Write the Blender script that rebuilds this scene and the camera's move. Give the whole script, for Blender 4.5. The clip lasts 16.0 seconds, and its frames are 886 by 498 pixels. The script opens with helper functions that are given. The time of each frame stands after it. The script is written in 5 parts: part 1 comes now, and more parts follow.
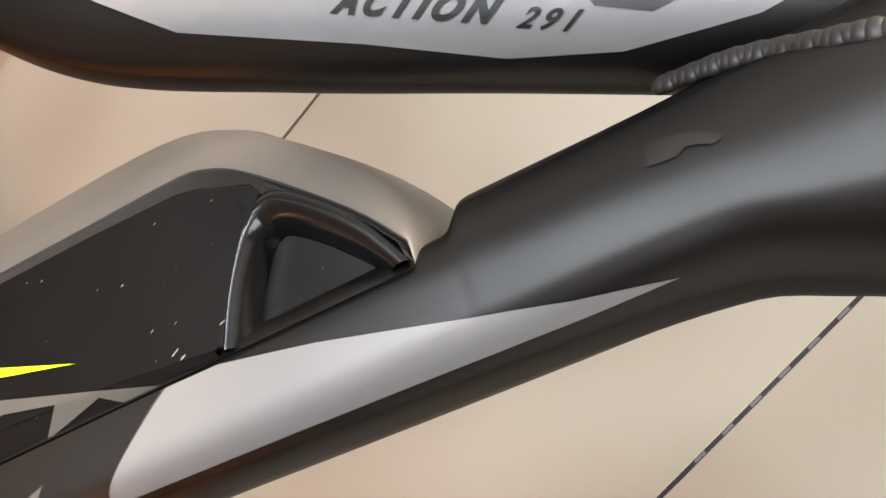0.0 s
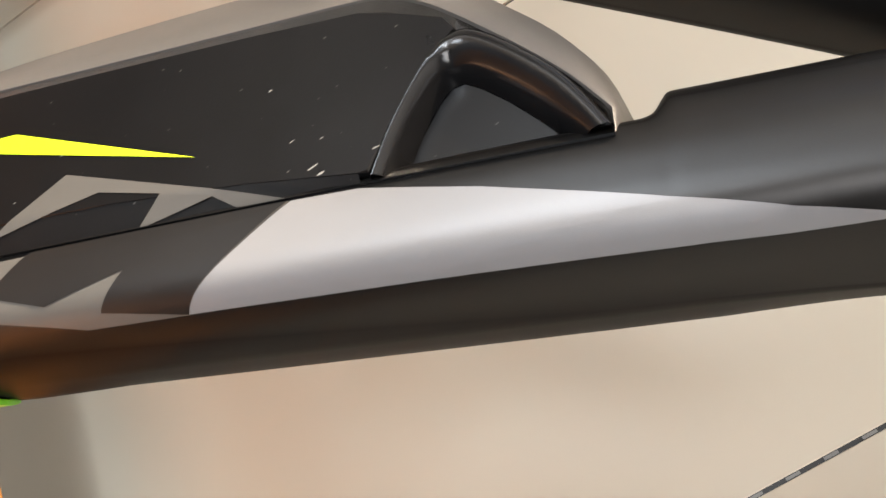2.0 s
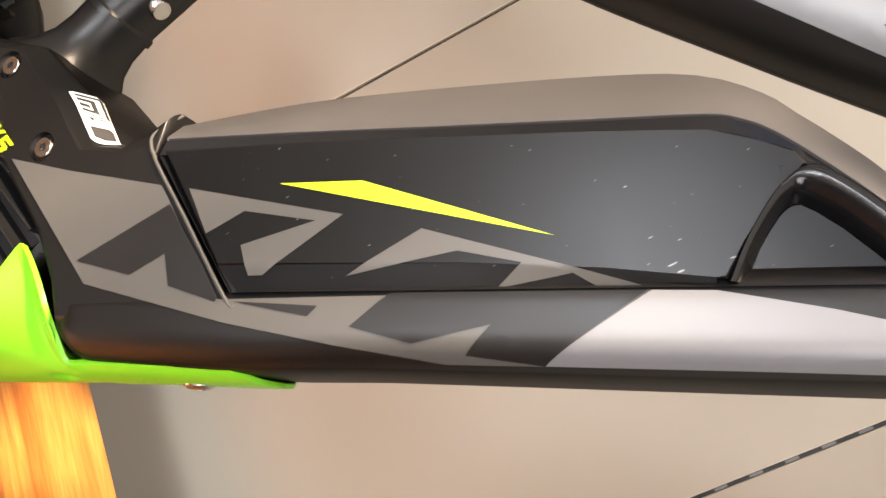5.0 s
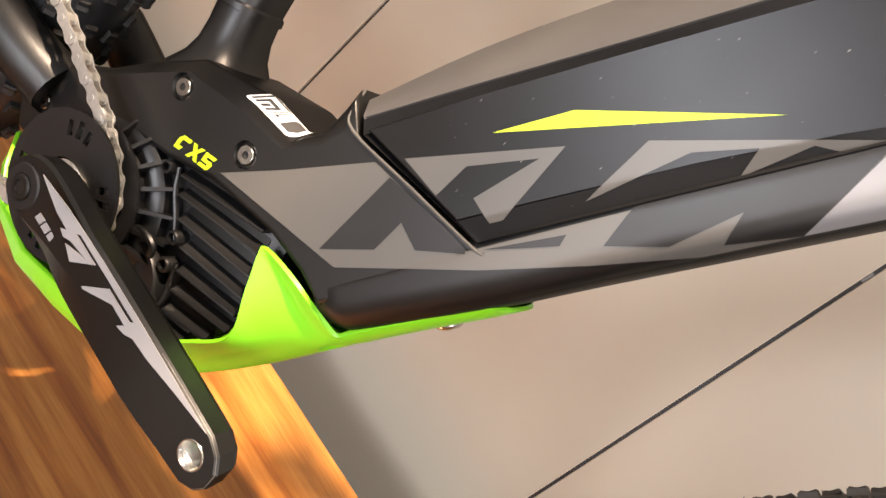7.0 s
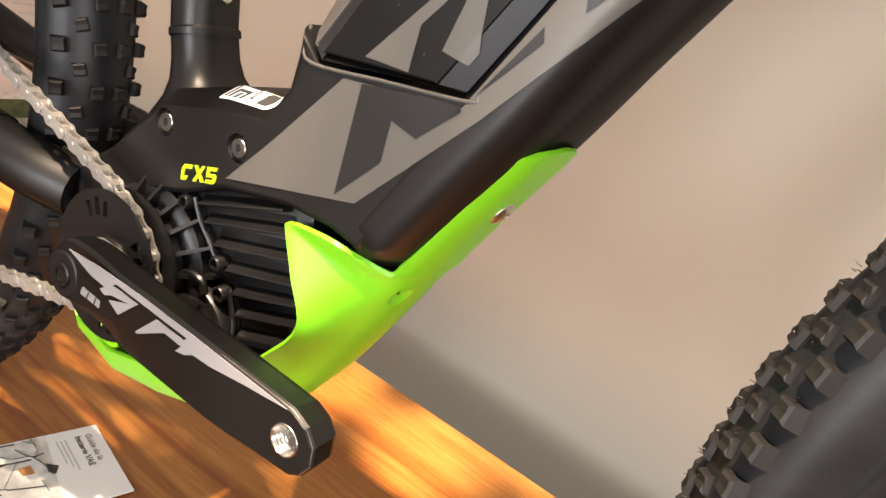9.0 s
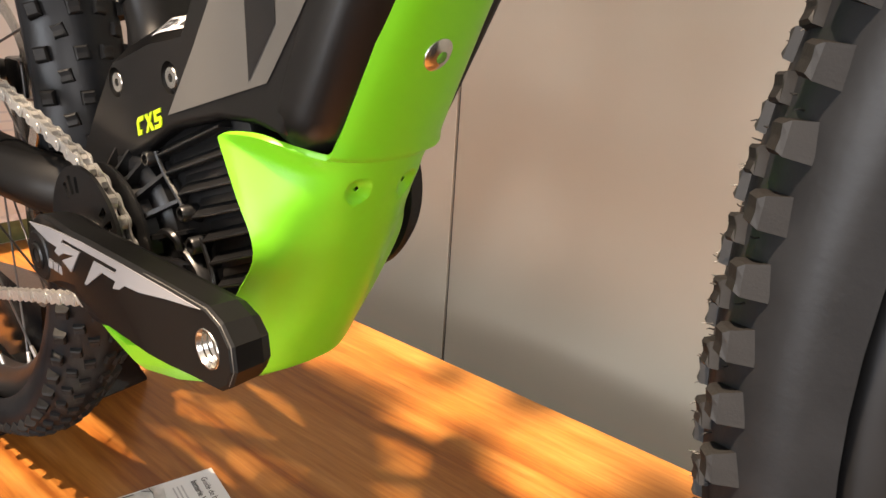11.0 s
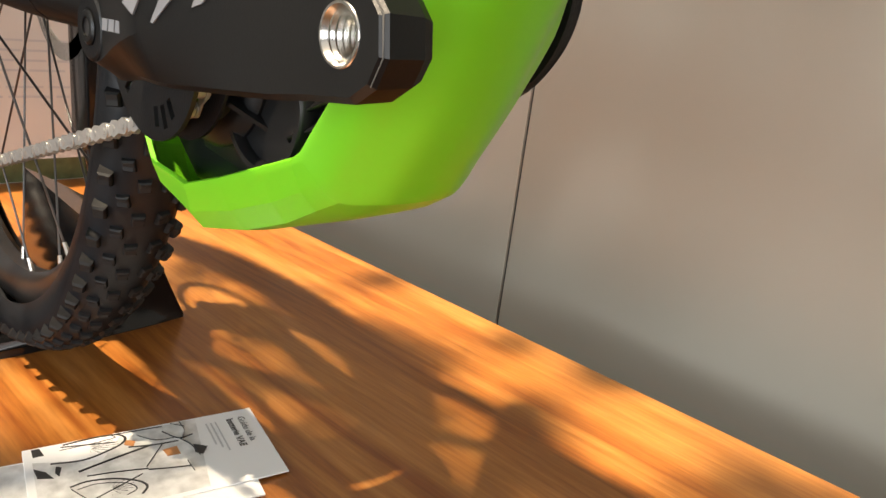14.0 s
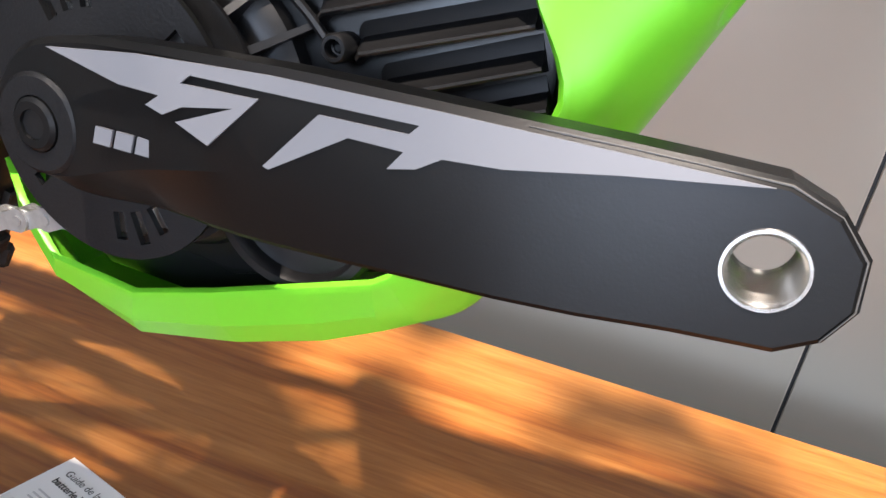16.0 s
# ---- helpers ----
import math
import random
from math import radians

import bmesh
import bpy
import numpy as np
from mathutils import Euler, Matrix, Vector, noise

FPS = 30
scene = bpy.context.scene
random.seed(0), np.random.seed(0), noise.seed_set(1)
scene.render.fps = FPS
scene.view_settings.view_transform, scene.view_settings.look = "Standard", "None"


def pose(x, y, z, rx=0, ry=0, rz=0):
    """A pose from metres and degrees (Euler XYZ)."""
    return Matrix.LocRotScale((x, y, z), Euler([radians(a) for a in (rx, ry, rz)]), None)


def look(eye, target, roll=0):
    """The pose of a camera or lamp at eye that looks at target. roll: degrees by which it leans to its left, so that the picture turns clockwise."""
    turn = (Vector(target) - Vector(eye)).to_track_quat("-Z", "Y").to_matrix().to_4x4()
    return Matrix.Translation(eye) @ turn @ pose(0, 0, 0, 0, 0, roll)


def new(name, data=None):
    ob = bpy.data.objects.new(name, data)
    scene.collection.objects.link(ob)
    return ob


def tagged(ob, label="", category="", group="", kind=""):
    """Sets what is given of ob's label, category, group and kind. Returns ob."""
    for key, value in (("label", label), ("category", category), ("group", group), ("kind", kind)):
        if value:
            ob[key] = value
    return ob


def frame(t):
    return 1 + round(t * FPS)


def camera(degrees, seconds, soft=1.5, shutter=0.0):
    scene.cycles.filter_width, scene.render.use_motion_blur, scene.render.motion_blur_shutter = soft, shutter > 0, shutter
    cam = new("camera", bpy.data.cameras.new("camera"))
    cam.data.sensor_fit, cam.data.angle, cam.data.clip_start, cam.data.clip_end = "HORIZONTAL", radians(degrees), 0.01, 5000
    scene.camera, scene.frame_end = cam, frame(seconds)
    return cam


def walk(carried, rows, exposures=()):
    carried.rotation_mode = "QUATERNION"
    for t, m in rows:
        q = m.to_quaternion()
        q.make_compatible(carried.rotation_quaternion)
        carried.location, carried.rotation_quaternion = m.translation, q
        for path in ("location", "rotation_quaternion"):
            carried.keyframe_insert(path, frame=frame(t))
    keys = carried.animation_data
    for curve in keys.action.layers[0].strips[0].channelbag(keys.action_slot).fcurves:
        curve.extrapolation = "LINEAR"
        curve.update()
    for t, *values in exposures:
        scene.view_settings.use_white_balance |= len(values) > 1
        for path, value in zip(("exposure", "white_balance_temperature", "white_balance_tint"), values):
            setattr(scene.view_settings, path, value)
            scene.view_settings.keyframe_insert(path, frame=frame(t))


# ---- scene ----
cam = camera(62.0, 16.0)
PATH = [
    (0, (0.3528, -0.2099, 0.7859), (-0.4898, 1.5745, 0.4603), 40.71),
    (0.5, (0.3498, -0.2089, 0.7709), (-0.4887, 1.5760, 0.4379), 46.86),
    (1, (0.3472, -0.2029, 0.7606), (-0.4838, 1.5737, 0.3696), 51.89),
    (1.5, (0.3508, -0.2007, 0.7421), (-0.5026, 1.5724, 0.3846), 54.82),
    (2, (0.3548, -0.1997, 0.7227), (-0.5667, 1.5531, 0.4428), 57.48),
    (2.5, (0.3520, -0.2013, 0.7096), (-0.6067, 1.5389, 0.4807), 59.23),
    (3, (0.3457, -0.2069, 0.7000), (-0.6249, 1.5259, 0.4653), 61.19),
    (3.5, (0.3357, -0.2176, 0.6950), (-0.6001, 1.5257, 0.4029), 62.60),
    (6, (0.245, -0.336, 0.632), (-0.253, 1.543, 0.159), 61.2),
    (6.5, (0.232, -0.343, 0.625), (-0.225, 1.511, 0.032), 56.6),
    (7, (0.237, -0.346, 0.617), (-0.242, 1.475, -0.06), 49.7),
    (7.5, (0.252, -0.34, 0.612), (-0.292, 1.443, -0.111), 42.3),
    (8, (0.273, -0.326, 0.606), (-0.367, 1.407, -0.159), 33.9),
    (8.5, (0.293, -0.314, 0.589), (-0.452, 1.383, -0.162), 26.5),
    (10.8, (0.37, -0.219, 0.503), (-0.845, 1.212, -0.187), 4.2),
    (11, (0.377, -0.213, 0.494), (-0.871, 1.194, -0.187), 3.5),
    (11.5, (0.386, -0.203, 0.471), (-0.914, 1.167, -0.187), 2.9),
    (12, (0.382, -0.192, 0.444), (-0.962, 1.144, -0.195), 3.3),
    (12.5, (0.376, -0.192, 0.422), (-0.976, 1.132, -0.226), 3.6),
    (13, (0.366, -0.187, 0.398), (-1.004, 1.126, -0.236), 4.8),
    (13.5, (0.343, -0.19, 0.386), (-1.01, 1.136, -0.254), 5.6),
    (14, (0.308, -0.199, 0.381), (-1.011, 1.162, -0.258), 7.2),
    (14.5, (0.266, -0.218, 0.381), (-0.939, 1.247, -0.251), 8.6),
    (15, (0.223, -0.228, 0.387), (-0.801, 1.373, -0.236), 10.6),
    (15.5, (0.19, -0.229, 0.398), (-0.592, 1.477, -0.295), 10.0),
    (16, (0.153, -0.224, 0.414), (-0.411, 1.527, -0.371), 10.0),
]
walk(cam, [(t, look(eye, target, roll)) for t, eye, target, roll in PATH], [(0, 1.66, 6950, 15), (3.5, 1.65, 7350, 17), (7, 1.43, 7500, 22), (8.5, 1.46, 7600, 21), (11, 1.21, 7500, 19), (12.5, 1.14, 7200, 17), (14, 1.01, 7100, 13), (15.2, 0.91, 6800, 13), (16, 1.10, 6000, 18)])
from mathutils.bvhtree import BVHTree

# ---- world, sun and added fill lamps ----
SUN_FROM = Vector((-0.085, -0.42, 1.0)).normalized()
world = bpy.data.worlds.new("sky")
scene.world = world
world.use_nodes = True
wn = world.node_tree
sky = wn.nodes.new("ShaderNodeTexSky")
sky.sky_type, sky.sun_disc = "NISHITA", False
sky.sun_elevation = math.asin(SUN_FROM.z)
sky.sun_rotation = math.atan2(SUN_FROM.x, SUN_FROM.y)
wn.links.new(sky.outputs[0], wn.nodes["Background"].inputs[0])
wn.nodes["Background"].inputs[1].default_value = 0.06

sun = new("sun", bpy.data.lights.new("sun", "SUN"))
sun.data.energy, sun.data.angle, sun.data.color = 7.2, radians(1.3), (1.0, 0.87, 0.68)
sun.matrix_world = look(SUN_FROM * 10, (0, 0, 0))


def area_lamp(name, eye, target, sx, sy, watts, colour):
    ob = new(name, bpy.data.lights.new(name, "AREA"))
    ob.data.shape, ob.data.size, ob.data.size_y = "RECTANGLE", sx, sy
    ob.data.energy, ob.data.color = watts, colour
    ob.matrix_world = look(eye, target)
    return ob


# Broad fill lamp, added; the shopfront it sits in is unseen.
area_lamp("south_fill", (-0.15, -3.42, 0.75), (-0.15, 0.0, 0.75), 4.1, 1.85, 10, (0.94, 0.97, 1.0))
# Unseen lamp that stands in for the torch carried with the camera.
area_lamp("torch_stand_in", (-0.50, -3.40, 0.80), (-0.50, 0.0, 0.80), 0.95, 0.75, 20, (0.70, 0.86, 1.0))
# Added lamp, no such door seen; puts sheen on tube and crank.
area_lamp("tube_sheen_fill", (0.66, -3.40, 0.55), (0.66, 0.0, 0.55), 0.50, 0.60, 11, (0.76, 0.88, 1.0))
# Added low lamp, its source unseen; puts the sheen on the crank arm.
area_lamp("crank_sheen_fill", (-0.05, -3.40, -0.43), (-0.05, 0.0, -0.43), 0.85, 0.50, 9, (0.72, 0.86, 1.0))
# Added lamp in an unseen opening; lights the skid plate's front.
area_lamp("east_side_light", (3.17, -2.2, 0.75), (0.2, 0.0, 0.45), 2.1, 1.4, 27, (0.88, 0.94, 1.0))


# ---- materials ----
def mat(name, colour, rough=0.5, metal=0.0, vary=0.12, scale=30.0, bump=0.0, bump_scale=400.0, coat=0.0, spec=0.5, fine=0.0, matt_edge=False):
    """Principled surface with two scales of colour variation, uneven gloss and fine relief."""
    m = bpy.data.materials.new(name)
    m.use_nodes = True
    nt = m.node_tree
    b = nt.nodes["Principled BSDF"]
    b.inputs["Metallic"].default_value, b.inputs["Specular IOR Level"].default_value = metal, spec
    b.inputs["Coat Weight"].default_value, b.inputs["Coat Roughness"].default_value = coat, 0.12
    geo = nt.nodes.new("ShaderNodeTexCoord")
    n1, n2 = nt.nodes.new("ShaderNodeTexNoise"), nt.nodes.new("ShaderNodeTexNoise")
    n1.inputs["Scale"].default_value, n1.inputs["Detail"].default_value = scale, 5
    n2.inputs["Scale"].default_value, n2.inputs["Detail"].default_value = bump_scale, 3
    for n in (n1, n2):
        nt.links.new(geo.outputs["Object"], n.inputs["Vector"])
    mix = nt.nodes.new("ShaderNodeMix")
    mix.data_type = "RGBA"
    mix.inputs["A"].default_value = (*[c * (1 - vary) for c in colour], 1)
    mix.inputs["B"].default_value = (*[min(1, c * (1 + vary)) for c in colour], 1)
    nt.links.new(n1.outputs["Fac"], mix.inputs["Factor"])
    last = mix.outputs["Result"]
    if matt_edge:
        # the gloss fades towards glancing angles, set so black parts mirror less pale wall
        lw, fade = nt.nodes.new("ShaderNodeLayerWeight"), nt.nodes.new("ShaderNodeMapRange")
        lw.inputs["Blend"].default_value = 0.5
        fade.inputs["From Min"].default_value, fade.inputs["From Max"].default_value = 0.30, 0.68
        fade.inputs["To Min"].default_value, fade.inputs["To Max"].default_value = spec, 0.02
        nt.links.new(lw.outputs["Facing"], fade.inputs["Value"])
        nt.links.new(fade.outputs["Result"], b.inputs["Specular IOR Level"])
    if fine:
        m2 = nt.nodes.new("ShaderNodeMix")
        m2.data_type, m2.blend_type = "RGBA", "OVERLAY"
        m2.inputs["Factor"].default_value = fine
        nt.links.new(last, m2.inputs["A"])
        nt.links.new(n2.outputs["Fac"], m2.inputs["B"])
        last = m2.outputs["Result"]
    nt.links.new(last, b.inputs["Base Color"])
    ramp = nt.nodes.new("ShaderNodeMapRange")
    ramp.inputs["To Min"].default_value, ramp.inputs["To Max"].default_value = rough * 0.85, min(1, rough * 1.15)
    nt.links.new(n1.outputs["Fac"], ramp.inputs["Value"])
    nt.links.new(ramp.outputs["Result"], b.inputs["Roughness"])
    if bump:
        bp = nt.nodes.new("ShaderNodeBump")
        bp.inputs["Strength"].default_value, bp.inputs["Distance"].default_value = bump, 0.0006
        nt.links.new(n2.outputs["Fac"], bp.inputs["Height"])
        nt.links.new(bp.outputs["Normal"], b.inputs["Normal"])
    return m


def wood_mat():
    """Varnished cherry-coloured wood: long grain along x, darker rays and knots."""
    m = bpy.data.materials.new("varnished_wood")
    m.use_nodes = True
    nt = m.node_tree
    b = nt.nodes["Principled BSDF"]
    tc = nt.nodes.new("ShaderNodeTexCoord")
    mp = nt.nodes.new("ShaderNodeMapping")
    mp.inputs["Scale"].default_value = (2.4, 34, 34)
    nt.links.new(tc.outputs["Object"], mp.inputs["Vector"])
    oi = nt.nodes.new("ShaderNodeObjectInfo")
    shift = nt.nodes.new("ShaderNodeVectorMath")
    shift.operation = "MULTIPLY_ADD"
    nt.links.new(oi.outputs["Random"], shift.inputs[0])
    shift.inputs[1].default_value = (40, 17, 9)
    nt.links.new(mp.outputs["Vector"], shift.inputs[2])
    grain = nt.nodes.new("ShaderNodeTexNoise")
    grain.inputs["Scale"].default_value, grain.inputs["Detail"].default_value, grain.inputs["Distortion"].default_value = 1.6, 7, 1.4
    nt.links.new(shift.outputs[0], grain.inputs["Vector"])
    fibre = nt.nodes.new("ShaderNodeTexNoise")
    fibre.inputs["Scale"].default_value, fibre.inputs["Detail"].default_value = 9, 4
    nt.links.new(shift.outputs[0], fibre.inputs["Vector"])
    cr = nt.nodes.new("ShaderNodeValToRGB")
    e = cr.color_ramp.elements
    e[0].position, e[0].color = 0.26, (0.20, 0.055, 0.009, 1)
    e[1].position, e[1].color = 0.78, (0.41, 0.174, 0.043, 1)
    mid = e.new(0.50)
    mid.color = (0.315, 0.112, 0.021, 1)
    broad = nt.nodes.new("ShaderNodeTexNoise")
    broad.inputs["Scale"].default_value, broad.inputs["Detail"].default_value, broad.inputs["Distortion"].default_value = 0.22, 3, 0.8
    nt.links.new(shift.outputs[0], broad.inputs["Vector"])
    rings = nt.nodes.new("ShaderNodeMath")
    rings.operation = "MULTIPLY"
    nt.links.new(broad.outputs["Fac"], rings.inputs[0])
    rings.inputs[1].default_value = 9.0
    saw = nt.nodes.new("ShaderNodeMath")
    saw.operation = "PINGPONG"
    nt.links.new(rings.outputs[0], saw.inputs[0])
    saw.inputs[1].default_value = 1.0
    both = nt.nodes.new("ShaderNodeMix")
    both.inputs["Factor"].default_value = 0.30
    nt.links.new(grain.outputs["Fac"], both.inputs["A"])
    nt.links.new(saw.outputs[0], both.inputs["B"])
    nt.links.new(both.outputs["Result"], cr.inputs["Fac"])
    mx = nt.nodes.new("ShaderNodeMix")
    mx.data_type, mx.blend_type = "RGBA", "SOFT_LIGHT"
    mx.inputs["Factor"].default_value = 0.55
    nt.links.new(cr.outputs["Color"], mx.inputs["A"])
    nt.links.new(fibre.outputs["Fac"], mx.inputs["B"])
    nt.links.new(mx.outputs["Result"], b.inputs["Base Color"])
    b.inputs["Roughness"].default_value = 0.34
    b.inputs["Coat Weight"].default_value, b.inputs["Coat Roughness"].default_value = 0.25, 0.2
    bp = nt.nodes.new("ShaderNodeBump")
    bp.inputs["Strength"].default_value, bp.inputs["Distance"].default_value = 0.12, 0.0008
    nt.links.new(fibre.outputs["Fac"], bp.inputs["Height"])
    nt.links.new(bp.outputs["Normal"], b.inputs["Normal"])
    return m


def scratched_mat():
    """Black battery plastic with pale specks and short scratches."""
    m = mat("scratched_black_plastic", (0.0052, 0.0051, 0.0054), 0.30, bump=0.05, bump_scale=1500, vary=0.2, spec=0.27, matt_edge=True)
    nt = m.node_tree
    b = nt.nodes["Principled BSDF"]
    tc = nt.nodes.new("ShaderNodeTexCoord")
    mp = nt.nodes.new("ShaderNodeMapping")
    mp.inputs["Scale"].default_value, mp.inputs["Rotation"].default_value = (620, 1, 170), (0, 0.5, 0)
    vo = nt.nodes.new("ShaderNodeTexNoise")
    vo.inputs["Scale"].default_value, vo.inputs["Detail"].default_value = 1.0, 1
    nt.links.new(tc.outputs["Object"], mp.inputs["Vector"])
    nt.links.new(mp.outputs["Vector"], vo.inputs["Vector"])
    cut = nt.nodes.new("ShaderNodeMapRange")
    cut.inputs["From Min"].default_value, cut.inputs["From Max"].default_value = 0.735, 0.80
    nt.links.new(vo.outputs["Fac"], cut.inputs["Value"])
    base = b.inputs["Base Color"].links[0].from_socket
    mx = nt.nodes.new("ShaderNodeMix")
    mx.data_type = "RGBA"
    mx.inputs["B"].default_value = (0.22, 0.215, 0.20, 1)
    nt.links.new(base, mx.inputs["A"])
    nt.links.new(cut.outputs["Result"], mx.inputs["Factor"])
    nt.links.new(mx.outputs["Result"], b.inputs["Base Color"])
    return m


M_BLACK = mat("matt_black_frame_paint", (0.0064, 0.0060, 0.0058), 0.37, vary=0.15, scale=9, bump=0.05, bump_scale=2500, spec=0.42, matt_edge=True)
M_GREY = mat("matt_warm_grey_decal", (0.078, 0.074, 0.068), 0.36, vary=0.08, scale=12, bump=0.05, bump_scale=2500)
M_SILVER = mat("matt_silver_decal", (0.208, 0.208, 0.214), 0.42, vary=0.06, scale=12, metal=0.2, bump=0.05, bump_scale=2500)
M_DARKDEC = mat("matt_charcoal_decal", (0.0105, 0.0100, 0.0098), 0.38, vary=0.1, spec=0.42, matt_edge=True)
M_YELLOW = mat("neon_yellow_decal", (0.50, 0.70, 0.016), 0.45, vary=0.04)
M_BATT = scratched_mat()
M_CROWN = mat("matt_graphite_plastic", (0.074, 0.069, 0.065), 0.42, vary=0.10, bump=0.10, bump_scale=1800)
M_GLOSSY = mat("glossy_black_plastic", (0.006, 0.006, 0.0065), 0.17, vary=0.2, bump=0.05, bump_scale=900)
M_GREEN = mat("matt_lime_green_plastic", (0.168, 0.60, 0.020), 0.36, vary=0.05, scale=8, bump=0.04, bump_scale=2000)
M_MOTOR = mat("black_cast_motor_housing", (0.0042, 0.0042, 0.0045), 0.36, vary=0.25, bump=0.05, bump_scale=1400)
M_PLASTIC = mat("dull_black_plastic", (0.007, 0.007, 0.0074), 0.42, spec=0.35, vary=0.2, bump=0.2, bump_scale=900, matt_edge=True)
M_STEEL = mat("bright_steel", (0.62, 0.60, 0.56), 0.24, metal=1.0, vary=0.2, scale=200)
M_ZINC = mat("dull_zinc_steel", (0.17, 0.165, 0.155), 0.45, metal=0.3, vary=0.3, scale=60)
M_CHAIN = mat("nickel_chain_steel", (0.44, 0.43, 0.41), 0.38, metal=0.75, vary=0.25, scale=300)
M_RUBBER = mat("dusty_black_rubber", (0.0108, 0.0116, 0.0132), 0.38, vary=0.5, scale=45, bump=0.14, bump_scale=420, spec=0.3, matt_edge=True)
M_KNOB = mat("worn_tread_rubber", (0.0125, 0.0120, 0.0120), 0.50, vary=0.4, scale=120, bump=0.15, bump_scale=900, spec=0.32, matt_edge=True)
M_RIM = mat("black_anodised_rim", (0.02, 0.02, 0.021), 0.35, metal=0.6, vary=0.15)
M_SPOKE = mat("dark_steel_spoke", (0.10, 0.10, 0.10), 0.3, metal=1.0, vary=0.1)
M_CRANK = mat("black_anodised_crank", (0.006, 0.006, 0.006), 0.30, metal=0.0, vary=0.2, scale=20, bump=0.05, bump_scale=1500, spec=0.34, matt_edge=True)
M_WHITE = mat("white_print", (0.78, 0.78, 0.77), 0.45, vary=0.03)
M_CRANKDEC = mat("pale_grey_crank_decal", (0.19, 0.19, 0.20), 0.42, vary=0.05)
M_PAPER = mat("coated_white_paper", (0.80, 0.80, 0.79), 0.38, vary=0.02, scale=6)
M_INK = mat("black_print_ink", (0.035, 0.033, 0.032), 0.5, vary=0.1)
M_PHOTO = mat("soft_grey_photo_print", (0.66, 0.645, 0.61), 0.4, vary=0.6, scale=75)
M_TAN = mat("orange_tan_print", (0.50, 0.22, 0.08), 0.45, vary=0.3, scale=90)
M_LIGHTINK = mat("faint_grey_print_ink", (0.50, 0.50, 0.50), 0.5, vary=0.05)
M_WALL = mat("beige_wall_laminate", (0.465, 0.413, 0.325), 0.5, vary=0.05, scale=2.5, bump=0.08, bump_scale=350)
M_JOINT = mat("dark_wall_joint", (0.012, 0.011, 0.010), 0.5, vary=0.2)
M_JSTRIP = mat("pale_joint_lip", (0.55, 0.48, 0.38), 0.45, vary=0.1)
M_WOOD = wood_mat()
# Unseen floor, ceiling and walls: tones picked for what they bounce or keep dark.
M_FLOOR = mat("dark_grey_floor_covering", (0.055, 0.050, 0.045), 0.6, vary=0.1, scale=3, bump=0.1)
M_CEIL = mat("white_ceiling_paint", (0.84, 0.82, 0.78), 0.8, vary=0.03, scale=2)
M_ROOM = mat("white_bounce_wall", (0.74, 0.70, 0.64), 0.8, vary=0.04, scale=2)
M_DARKROOM = mat("dark_reflection_wall", (0.07, 0.062, 0.055), 0.8, vary=0.06, scale=2)
M_LEAF = mat("green_leaf", (0.05, 0.10, 0.025), 0.5, vary=0.4, scale=12)
M_BARK = mat("brown_bark", (0.12, 0.08, 0.05), 0.8, vary=0.3)
M_HEDGE = mat("printed_green_hedge", (0.08, 0.10, 0.04), 0.5, vary=0.7, scale=60)
M_LAMP = bpy.data.materials.new("lit_diffuser")
M_LAMP.use_nodes = True
M_LAMP.node_tree.nodes["Principled BSDF"].inputs["Emission Color"].default_value = (1.0, 0.82, 0.6, 1)
M_LAMP.node_tree.nodes["Principled BSDF"].inputs["Emission Strength"].default_value = 2.0


# ---- mesh helpers ----
def part(name, bm, material, parent=None, label="", smooth=38):
    """Links a bmesh as one mesh object, under a thing or a part if one is given."""
    bmesh.ops.recalc_face_normals(bm, faces=bm.faces)
    me = bpy.data.meshes.new(name)
    bm.to_mesh(me)
    bm.free()
    if smooth:
        me.polygons.foreach_set("use_smooth", [True] * len(me.polygons))
        me.set_sharp_from_angle(angle=radians(smooth))
    me.materials.append(material)
    ob = new(name, me)
    if parent:
        ob.parent = parent
    return tagged(ob, label)


def even(ob):
    """Keep large flat faces flat beside their rounded rims."""
    w = ob.modifiers.new("even", "WEIGHTED_NORMAL")
    w.keep_sharp = True
    return ob


def facing(place, way):
    """Pose of a round fitting, built with its head towards -y, that faces along a direction."""
    return Matrix.Translation(place) @ Vector((0, -1, 0)).rotation_difference(Vector(way)).to_matrix().to_4x4()


def thing(name, label, category, group="", kind=""):
    return tagged(new(name), label, category, group, kind)


def box(x0, x1, y0, y1, z0, z1, bevel=0.0, segments=2):
    bm = bmesh.new()
    bmesh.ops.create_cube(bm, size=1)
    for v in bm.verts:
        v.co = Vector(((x0 + x1) / 2 + v.co.x * (x1 - x0), (y0 + y1) / 2 + v.co.y * (y1 - y0), (z0 + z1) / 2 + v.co.z * (z1 - z0)))
    if bevel:
        bmesh.ops.bevel(bm, geom=bm.edges[:], offset=bevel, segments=segments, profile=0.5, affect="EDGES")
    return bm


